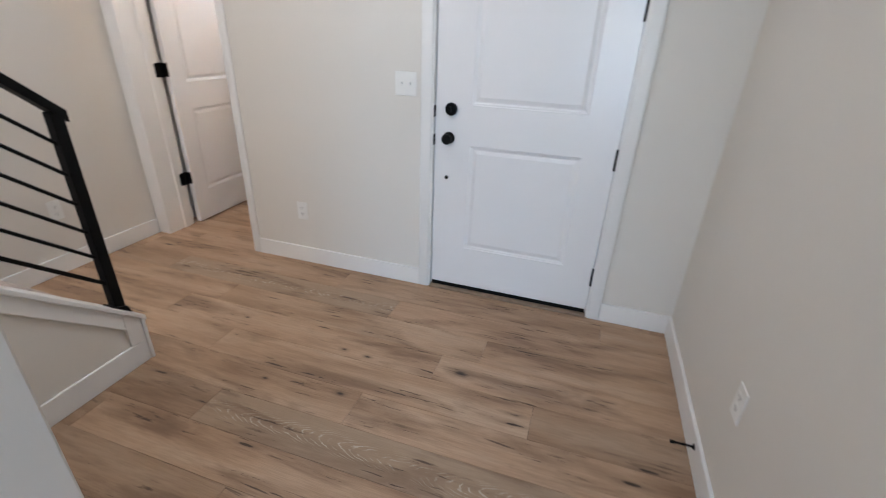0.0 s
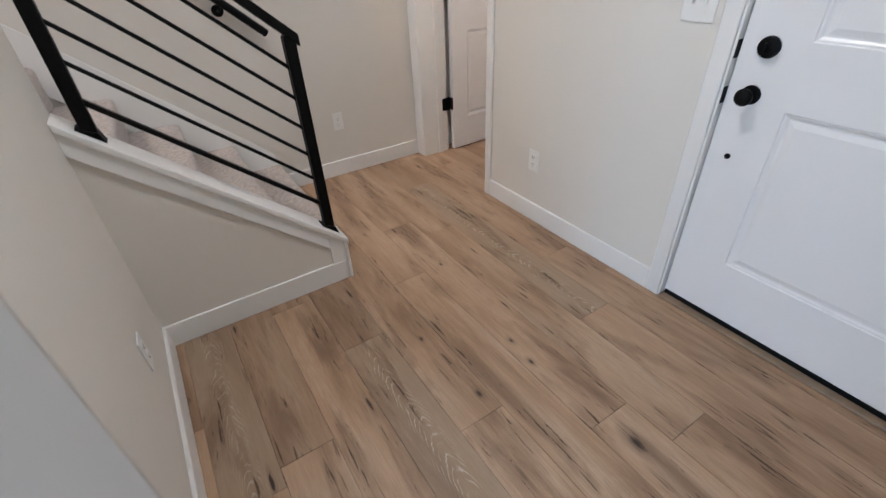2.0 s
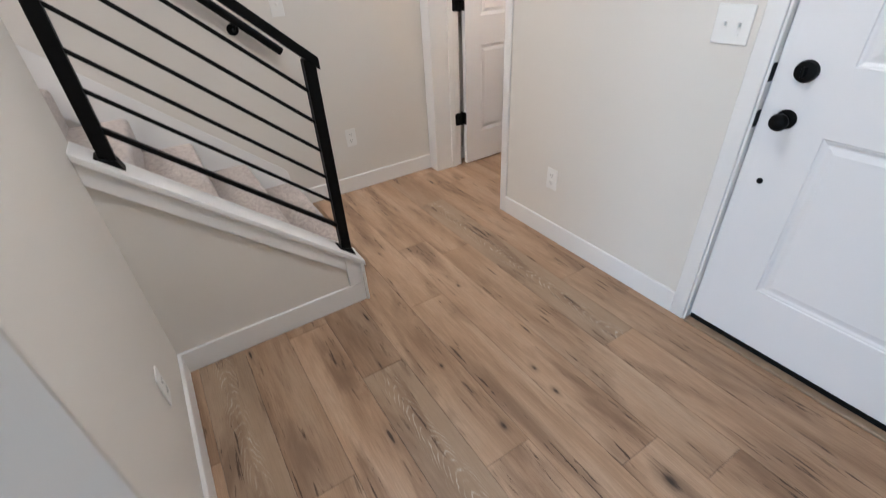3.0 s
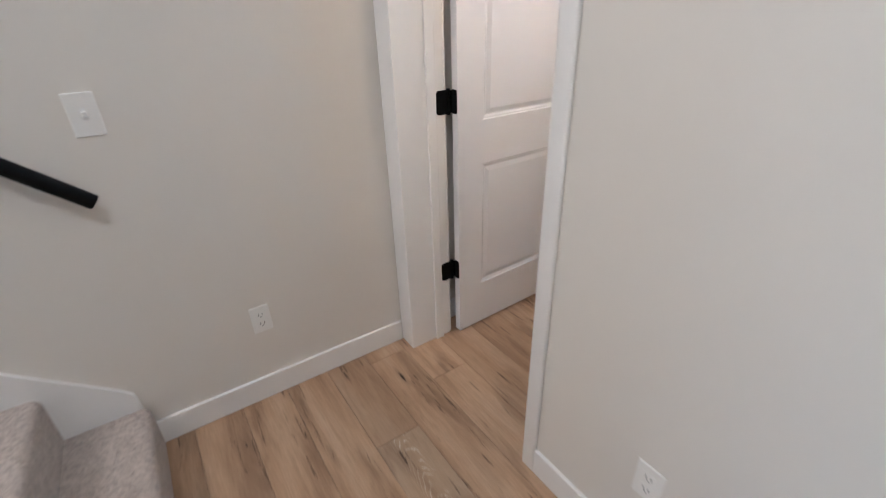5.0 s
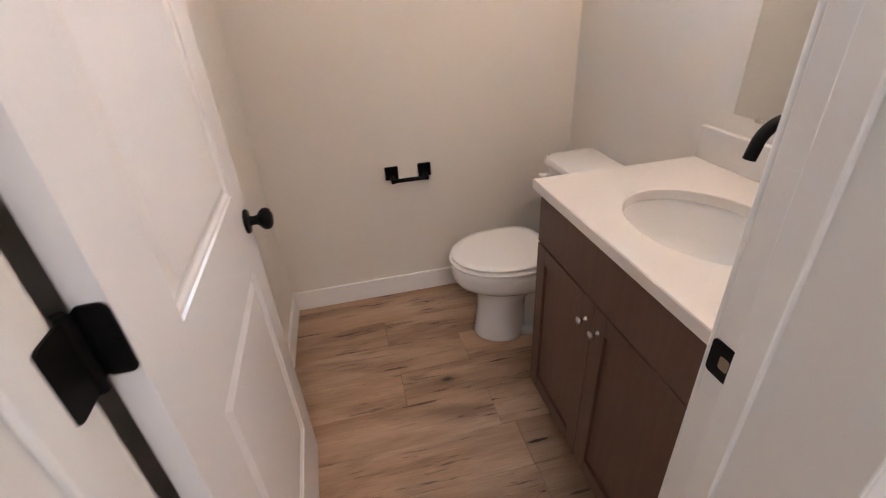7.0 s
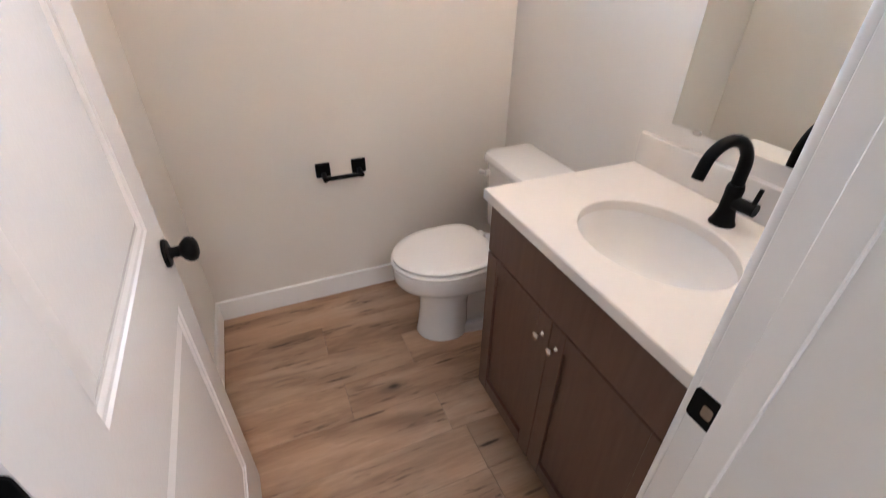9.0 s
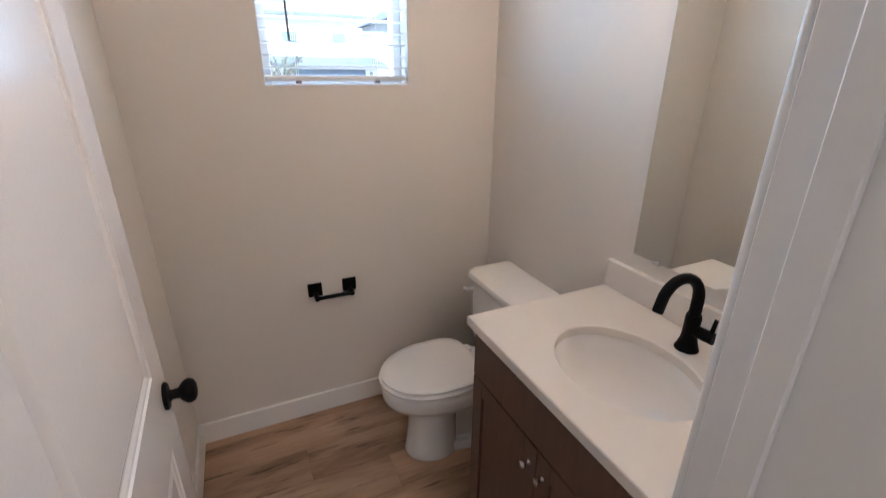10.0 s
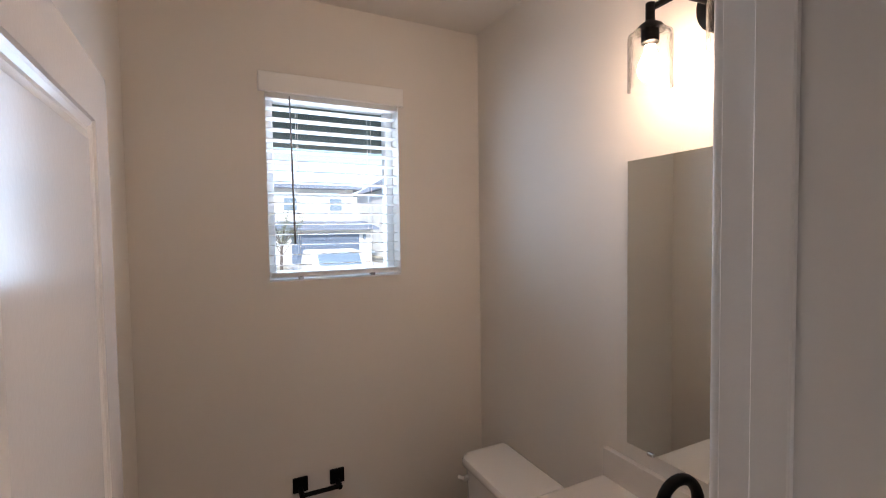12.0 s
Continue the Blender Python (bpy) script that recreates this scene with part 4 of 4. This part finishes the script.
# sconce
sc = thing("vanity_light", "black two-arm wall light with seeded glass shades, lit", "wall light")
LX, LZ = 0.475, 2.318
LYC = 0.586
part("canopy", lathe([(0.0005, 0), (0.082, 0), (0.082, 0.010), (0.074, 0.019), (0.028, 0.026), (0.0005, 0.027)], 36), BLACKGLOSS, sc).matrix_basis = pose(X_BATH, LYC, LZ + 0.004, 0, -90)
for ly in (LYC + 0.107, LYC - 0.107):
    s = math.copysign(1.0, ly - LYC)
    part("arm", swept([(X_BATH - 0.020, LYC + 0.040 * s, LZ + 0.010), (0.548, LYC + 0.068 * s, LZ + 0.026), (0.530, LYC + 0.076 * s, LZ + 0.026), (LX + 0.004, ly - 0.002 * s, LZ - 0.004), (LX, ly, LZ - 0.020)], 0.0085, 12), BLACKGLOSS, sc)
    part("stem", tube((LX, ly, LZ - 0.045), (LX, ly, LZ + 0.008), 0.0115, sides=16), BLACKGLOSS, sc)
    hol = part("socket_cup", lathe([(0.0005, 0.062), (0.009, 0.062), (0.010, 0.030), (0.012, 0.024), (0.030, 0.012), (0.036, 0.0), (0.034, -0.003), (0.022, -0.003), (0.022, -0.03), (0.0005, -0.03)], 28, (LX, ly, LZ - 0.062)), BLACKGLOSS, sc)
    sh = bmesh.new()
    n = 40
    prof = [(0.020, 0.0), (0.046, -0.001), (0.053, -0.006), (0.0545, -0.02), (0.0545, -0.140), (0.0555, -0.145), (0.0535, -0.145), (0.0520, -0.140), (0.0520, -0.02), (0.0505, -0.008), (0.044, -0.004), (0.020, -0.003)]
    loops = [[sh.verts.new((LX + r * math.cos(2 * math.pi * k / n), ly + r * math.sin(2 * math.pi * k / n), LZ - 0.065 + z)) for k in range(n)] for r, z in prof]
    for p, q in zip(loops, loops[1:] + loops[:1]):
        for k in range(n):
            sh.faces.new((p[k], p[(k + 1) % n], q[(k + 1) % n], q[k]))
    bmesh.ops.recalc_face_normals(sh, faces=sh.faces)
    shade = part("shade", smooth(sh), SEEDED, sc, "seeded clear glass shade")
    shade.visible_shadow = False
    part("bulb", lathe([(0.0005, 0.0), (0.0125, 0.0), (0.0135, -0.012), (0.021, -0.030), (0.0285, -0.048), (0.030, -0.062), (0.026, -0.078), (0.015, -0.088), (0.0005, -0.091)], 24, (LX, ly, LZ - 0.10)), BULB, sc, "glowing warm white bulb")

# toilet paper holder
tp = thing("toilet_paper_holder", "empty matte black toilet paper holder on the wall", "paper holder")
for x in (-0.272, -0.116):
    part("square_plate", box((x - 0.031, Y_BATH - 0.012, 0.643), (x + 0.031, Y_BATH, 0.706), 0.002, 1), BLACKGLOSS, tp)
    part("post", tube((x, Y_BATH - 0.008, 0.656), (x, Y_BATH - 0.064, 0.652), 0.0115, sides=16), BLACKGLOSS, tp)
part("bar", tube((-0.272, Y_BATH - 0.055, 0.652), (-0.116, Y_BATH - 0.055, 0.652), 0.0095, sides=14), BLACKGLOSS, tp)


# toilet
def loft(rings, cap=True):
    bm = bmesh.new()
    loops = [[bm.verts.new(p) for p in ring] for ring in rings]
    n = len(loops[0])
    for p, q in zip(loops, loops[1:]):
        for k in range(n):
            bm.faces.new((p[k], p[(k + 1) % n], q[(k + 1) % n], q[k]))
    if cap:
        bm.faces.new(loops[0][::-1])
        bm.faces.new(loops[-1])
    bmesh.ops.recalc_face_normals(bm, faces=bm.faces)
    return smooth(bm, 45)


def egg(front, back, half, z, n=48, square=0.0):
    """An elongated outline: rounder at the front (-x), flatter at the back."""
    pts = []
    xc = front + (back - front) * 0.56
    for k in range(n):
        a = 2 * math.pi * k / n
        c, s = math.cos(a), math.sin(a)
        if c >= 0:
            x = xc + (back - xc) * (abs(c) ** (1 - square * 0.6))
            y = half * math.copysign(abs(s) ** (1 - square * 0.5), s)
        else:
            x = xc + (xc - front) * c
            y = half * s
        pts.append((x, y, z))
    return pts


toi = thing("toilet", "white porcelain two-piece toilet with closed lid", "toilet", (0, 1.392, 0))
rings = [egg(-0.004, 0.235, 0.104, 0.0), egg(-0.008, 0.235, 0.107, 0.010), egg(0.000, 0.232, 0.102, 0.035), egg(0.010, 0.230, 0.094, 0.14), egg(0.010, 0.235, 0.094, 0.205),
         egg(-0.002, 0.29, 0.103, 0.245, square=0.2), egg(-0.046, 0.40, 0.138, 0.272, square=0.3), egg(-0.082, 0.43, 0.165, 0.296, square=0.3), egg(-0.099, 0.43, 0.179, 0.326, square=0.3), egg(-0.103, 0.42, 0.182, 0.360, square=0.3),
         egg(-0.102, 0.42, 0.181, 0.385, square=0.3), egg(-0.094, 0.41, 0.174, 0.392, square=0.3)]
part("bowl", loft(rings), PORCELAIN, toi)
part("foot", loft([egg(0.08, 0.56, 0.100, 0.0, square=0.7), egg(0.08, 0.56, 0.100, 0.034, square=0.7), egg(0.09, 0.55, 0.092, 0.044, square=0.7)]), PORCELAIN, toi)
part("trapway", loft([egg(0.12, 0.53, 0.062, 0.030, square=0.5), egg(0.12, 0.52, 0.056, 0.10, square=0.5), egg(0.12, 0.50, 0.062, 0.20, square=0.5), egg(0.12, 0.47, 0.085, 0.29, square=0.5)]), PORCELAIN, toi)
part("tank_deck", box((0.30, -0.10, 0.25), (0.60, 0.10, 0.400), 0.02, 3), PORCELAIN, toi)
part("seat", loft([egg(-0.076, 0.300, 0.155, 0.392, square=0.5), egg(-0.078, 0.302, 0.158, 0.3985, square=0.5), egg(-0.106, 0.321, 0.186, 0.4005, square=0.7), egg(-0.108, 0.321, 0.188, 0.410, square=0.7), egg(-0.104, 0.318, 0.184, 0.4135, square=0.7)]), PORCELAIN, toi)
part("lid", loft([egg(-0.070, 0.300, 0.150, 0.4135, square=0.8), egg(-0.072, 0.302, 0.152, 0.4200, square=0.8), egg(-0.099, 0.321, 0.179, 0.4215, square=0.8), egg(-0.101, 0.321, 0.181, 0.431, square=0.8), egg(-0.096, 0.317, 0.176, 0.4355, square=0.8), egg(-0.065, 0.29, 0.150, 0.4375, square=0.8)]), PORCELAIN, toi)
for y in (-0.075, 0.075):
    part("seat_hinge", box((0.318, y - 0.022, 0.398), (0.345, y + 0.022, 0.424), 0.006, 2), PORCELAIN, toi)


def rounded(x0, x1, half, z, r, n=8):
    pts = []
    for cx, cy, a0 in ((x1 - 0.012, half - 0.012, 0), (x0 + r, half - r, 90), (x0 + r, -half + r, 180), (x1 - 0.012, -half + 0.012, 270)):
        rr = 0.012 if cx > (x0 + x1) / 2 else r
        for k in range(n + 1):
            a = radians(a0 + 90 * k / n)
            pts.append((cx + rr * math.cos(a), cy + rr * math.sin(a), z))
    return pts


part("tank", loft([rounded(0.415, 0.612, 0.175, 0.395, 0.05), rounded(0.400, 0.616, 0.186, 0.42, 0.05), rounded(0.390, 0.618, 0.198, 0.715, 0.05)]), PORCELAIN, toi)
part("tank_lid", loft([rounded(0.380, 0.622, 0.206, 0.716, 0.055), rounded(0.374, 0.624, 0.211, 0.722, 0.058), rounded(0.374, 0.624, 0.211, 0.742, 0.058), rounded(0.380, 0.620, 0.205, 0.753, 0.055), rounded(0.395, 0.612, 0.190, 0.757, 0.05)]), PORCELAIN, toi)
lev = part("flush_lever", tube((0.395, 0.150, 0.672), (0.372, 0.150, 0.672), 0.013, sides=16), PORCELAIN, toi, "white flush lever")
part("lever_arm", swept([(0.374, 0.150, 0.672), (0.366, 0.160, 0.672), (0.364, 0.176, 0.668)], [0.008, 0.009, 0.010], 12), PORCELAIN, lev)
part("supply_line", swept([(0.60, 0.16, 0.16), (0.57, 0.165, 0.17), (0.54, 0.165, 0.25), (0.53, 0.15, 0.40)], 0.006, 10), CHROME, toi, "braided supply line")

# window and blind
win = tagged(new("window_1"), "small white vinyl window in a drywall recess", "window", kind="structure")
fy0, fy1 = Y_BATH + 0.085, Y_BATH + 0.145
for lo, hi in (((WX0, fy0, WZ0), (WX0 + 0.035, fy1, WZ1)), ((WX1 - 0.035, fy0, WZ0), (WX1, fy1, WZ1)), ((WX0 + 0.035, fy0, WZ0), (WX1 - 0.035, fy1, WZ0 + 0.035)), ((WX0 + 0.035, fy0, WZ1 - 0.035), (WX1 - 0.035, fy1, WZ1))):
    part("window_frame", box(lo, hi, 0.004, 1), VINYL, win)
pane = part("pane", box((WX0 + 0.033, fy0 + 0.028, WZ0 + 0.033), (WX1 - 0.033, fy0 + 0.034, WZ1 - 0.033)), GLASS, win)
pane.visible_shadow = False
part("window_sill", box((WX0, Y_BATH - 0.002, WZ0 - 0.001), (WX1, fy0, WZ0 + 0.004), 0.001, 1), VINYL, win)
bl = thing("window_blind", "white horizontal blind with open slats and valance", "blind")
part("valance", box((WX0 - 0.026, Y_BATH - 0.018, 2.318), (WX1 + 0.022, Y_BATH - 0.006, 2.398), 0.003, 1), BLIND, bl)
for x in (WX0 - 0.026, WX1 + 0.012):
    part("valance_return", box((x, Y_BATH - 0.006, 2.318), (x + 0.010, Y_BATH, 2.398), 0.001, 1), BLIND, bl)
part("head_rail", box((WX0 + 0.004, Y_BATH + 0.008, 2.300), (WX1 - 0.004, Y_BATH + 0.058, 2.340), 0.003, 1), BLIND, bl)
sz0, step = WZ0 + 0.064, 0.0435
slat = None
yb = Y_BATH + 0.034
for k in range(16):
    z = sz0 + step * k
    if slat is None:
        bm = bmesh.new()
        w = (WX1 - WX0) / 2 - 0.005
        for j in range(5):
            yy = -0.025 + 0.0125 * j
            zz = 0.0022 * (1 - (yy / 0.025) ** 2) * 0.6
            for zt in (zz, zz + 0.0026):
                bm.verts.new((-w, yy, zt)), bm.verts.new((w, yy, zt))
        bm.verts.ensure_lookup_table()
        v = bm.verts
        for j in range(4):
            a, b = 4 * j, 4 * (j + 1)
            bm.faces.new((v[a], v[a + 1], v[b + 1], v[b]))
            bm.faces.new((v[a + 2], v[b + 2], v[b + 3], v[a + 3]))
        for a in (0, 16):
            bm.faces.new((v[a], v[a + 1], v[a + 3], v[a + 2]))
        bmesh.ops.recalc_face_normals(bm, faces=bm.faces)
        slat = part("slat", smooth(bm, 60), BLIND, bl)
        s = slat
    else:
        s = new("slat", slat.data)
        s.parent = bl
    s.matrix_basis = pose((WX0 + WX1) / 2, yb, z, -4)
part("bottom_rail", box((WX0 + 0.006, yb - 0.026, WZ0 + 0.016), (WX1 - 0.006, yb + 0.026, WZ0 + 0.036), 0.003, 1), BLIND, bl)
for x in (WX0 + 0.125, WX1 - 0.13):
    for dy in (-0.027, 0.027):
        part("ladder_cord", tube((x, yb + dy, WZ0 + 0.03), (x, yb + dy, 2.30), 0.0009, sides=6), BLIND, bl)
    part("cord_plug", box((x - 0.010, yb - 0.028, WZ0 + 0.006), (x + 0.010, yb + 0.0, WZ0 + 0.018), 0.002, 1), WAND, bl)
part("tilt_wand", swept([(WX0 + 0.095, yb - 0.036, 2.31), (WX0 + 0.099, yb - 0.040, 2.0), (WX0 + 0.103, yb - 0.040, 1.70)], [0.003, 0.0042, 0.0045], 8), WAND, bl, "grey translucent tilt wand")


# ---- outdoors ----
tagged(part("ground", box((-600, -600, -0.7), (600, 600, -0.45)), GRASS), "pale winter ground reaching to the horizon", "ground", kind="structure")
tagged(part("road", box((-80, 13, -0.46), (80, 21, -0.43)), CONCRETE), "pale sunlit concrete street", "road", kind="structure")
tagged(part("pavement", box((-80, 21.5, -0.46), (80, 23, -0.32)), CONCRETE), "pale concrete pavement along the street", "pavement", kind="structure")
tagged(part("driveway", box((2.9, 23.0, -0.46), (8.6, 31, -0.31)), CONCRETE), "pale concrete driveway before the garage", "driveway", kind="structure")
eave = thing("porch_roof", "dark porch roof edge beyond the window", "porch roof")
part("beam", box((-1.6, 3.25, 2.392), (1.9, 3.45, 3.0), 0.005, 1), SOFFIT, eave)
part("soffit", box((-1.6, 2.0, 2.92), (1.9, 3.25, 3.0), 0), SOFFIT, eave)
part("post", box((1.7, 3.27, -0.46), (1.88, 3.43, 2.392), 0.005, 1), SOFFIT, eave)


def opposite_house():
    h = thing("house", "white two-storey house with grey roofs and a dark garage", "house", (0, 0, 0))
    part("garage_wall", box((2.4, 31, -0.46), (8.9, 36, 2.05)), SIDING, h)
    part("upper_wall", box((1.4, 34, -0.46), (8.4, 44, 5.1)), SIDING, h)
    part("garage_roof", prism([(30.3, 1.92), (30.3, 2.06), (34.0, 2.62), (34.0, 2.05)], 0, 2.0, 9.3), ROOFM, h)
    part("roof", prism([(33.3, 5.0), (33.3, 5.18), (39, 5.85), (44.7, 5.18), (44.7, 5.0)], 0, 0.8, 9.0), ROOFM, h)
    g = part("garage_door", box((3.4, 30.9, -0.40), (8.0, 31.02, 1.72)), GARAGE, h)
    for k in range(4):
        for i in range(4):
            part("garage_panel", box((3.5 + 1.13 * i, 30.86, -0.34 + 0.52 * k), (4.5 + 1.13 * i, 30.92, 0.10 + 0.52 * k), 0.01, 1), GARAGE, g)
    for x in (3.3, 6.6):
        w = part("window", box((x - 0.1, 33.90, 3.3), (x + 1.0, 33.98, 4.4)), SIDING, h)
        part("pane", box((x, 33.87, 3.4), (x + 0.9, 33.93, 4.3)), DARKGLASS, w)
    for x in (3.0, 8.4):
        part("porch_lamp", box((x - 0.08, 30.85, 1.25), (x + 0.08, 31.0, 1.6), 0.01, 1), DARKGLASS, h)
    for k in range(8):
        part("siding_board", box((1.4, 33.97, 2.95 + 0.27 * k), (8.4, 34.0, 3.20 + 0.27 * k), 0.008, 1), SIDING, h)
    return h


opposite_house()


def far_house(x):
    h = thing("house", "pale far house with a grey gabled roof", "house", (x, 0, 0))
    part("wall", box((0, 36, -0.46), (11, 46, 5.6)), SIDING, h)
    part("roof", prism([(-0.5, 5.5), (5.5, 9.0), (11.5, 5.5)], 1, 35.4, 46.6), ROOFM, h)
    for k in (2.0, 6.5):
        w = part("window", box((k - 0.1, 35.92, 3.2), (k + 1.5, 36.02, 4.8)), SIDING, h)
        part("pane", box((k, 35.9, 3.3), (k + 1.4, 35.95, 4.7)), DARKGLASS, w)


far_house(-12.5)
far_house(12.0)


def car():
    c = thing("car", "white parked car on the pale street", "car", (2.75, 15.0, -0.43), 90)
    body = [(-2.2, 0.35), (-2.25, 0.8), (-1.9, 1.0), (-1.1, 1.08), (-0.55, 1.55), (0.9, 1.6), (1.6, 1.1), (2.2, 1.0), (2.25, 0.4)]
    bm = prism(body, 1, -0.88, 0.88, 0.06)
    part("body", bm, CARPAINT, c)
    part("side_glass", prism([(-0.95, 1.10), (-0.5, 1.48), (0.85, 1.52), (1.35, 1.12)], 1, -0.90, -0.86), DARKGLASS, c)
    part("windscreen", prism([(-1.05, 1.14), (-0.60, 1.53), (-0.57, 1.50), (-1.02, 1.11)], 1, -0.68, 0.68), DARKGLASS, c)
    for x in (-1.4, 1.4):
        for y in (-0.86, 0.72):
            w = part("wheel", tube((x, y, 0.33), (x, y + 0.16, 0.33), 0.33, sides=20), RUBBER, c)
            part("rim", tube((x, y - 0.01, 0.33), (x, y + 0.15, 0.33), 0.2, sides=14), CHROME, w)


car()


def tree(x, y):
    t = thing("tree", "small bare-branched tree with sparse pale leaves", "tree", (x, y, -0.46))
    rnd = random.Random(4)
    bm = bmesh.new()
    add_tube(bm, (0, 0, 0), (0.05, 0, 1.6), 0.09, 0.06, 8)
    tips = []
    for k in range(14):
        a = k * 2.4
        z0 = 1.0 + 0.09 * k
        e = Vector((math.cos(a) * rnd.uniform(0.6, 1.3), math.sin(a) * rnd.uniform(0.6, 1.3), z0 + rnd.uniform(0.7, 1.6)))
        add_tube(bm, (0.04, 0, min(z0, 1.6)), e, 0.03, 0.008, 6)
        tips.append((Vector((0.04, 0, z0)), e))
    part("trunk", bm, BARK, t)
    lv = bmesh.new()
    for k in range(900):
        a, e = rnd.choice(tips)
        p = a.lerp(e, rnd.uniform(0.4, 1.1)) + Vector([rnd.gauss(0, 0.14) for _ in range(3)])
        u = Vector([rnd.gauss(0, 1) for _ in range(3)]).normalized() * 0.055
        w = u.orthogonal().normalized() * 0.03
        lv.faces.new([lv.verts.new(p + q) for q in (-u, w, u, -w)])
    part("crown", lv, LEAF, t)


tree(2.0, 24.2)

# ---- floor planks ----
PW, PL, G = PLANK_W, 1.52, 0.0006
full = None
rnd = random.Random(11)
row0 = ROW0
k0 = int(math.ceil((Y_END - row0) / PW))
k1 = int(math.ceil((Y_BATH - row0) / PW))


def plank_mesh(length, mat, shift=0.0):
    bm = box((shift - length / 2 + G, -PW / 2 + G, -0.0055), (shift + length / 2 - G, PW / 2 - G, 0), 0.0)
    topf = [e for e in bm.edges if all(v.co.z > -1e-6 for v in e.verts)]
    bmesh.ops.bevel(bm, geom=topf, offset=0.0008, segments=1, affect="EDGES")
    me = bpy.data.meshes.new("plank")
    bm.to_mesh(me)
    bm.free()
    me.materials.append(mat)
    return me


shared = plank_mesh(PL, OAK)
special = {(-3, -0.35): plank_mesh(PL, OAK_LIMED), (0, 0.757): plank_mesh(PL, OAK_LIMED), (3, 1.561): plank_mesh(PL, OAK_KNOT), (5, -0.34): plank_mesh(PL, OAK_LIMED),
           (3, 0.041): plank_mesh(PL, OAK_SPOTS), (1, -0.198): plank_mesh(PL, OAK_STREAK), (13, -0.385): plank_mesh(PL, OAK_BATH)}
for k in range(k0, k1):
    yc = row0 + PW * (k + 0.5)
    x_lo, x_hi = X_LEFT, X_RIGHT
    if yc - PW / 2 > Y_FRONT:
        x_hi = X_BATH
    elif yc < -4.3:
        x_lo = -3.0
    elif yc + PW / 2 < Y_BLOCK:
        x_lo = X_BLOCK
    if yc + PW / 2 < Y_OPEN:
        x_hi = X_LIVING
    off = PLANK_OFF.get(k, rnd.uniform(0, PL))
    x = x_lo - ((x_lo - off) % PL)
    while x < x_hi - 0.004:
        a, b = max(x, x_lo), min(x + PL, x_hi)
        data = special.get((k, round(x, 3)), shared)
        if b - a < 0.02:
            x += PL
            continue
        if b - a < PL - 0.001:
            data = plank_mesh(b - a, data.materials[0], (a + b) / 2 - (x + PL / 2))
        ob = new("plank", data)
        ob.parent = floor
        ob.location = (x + PL / 2, yc, 0)
        x += PL
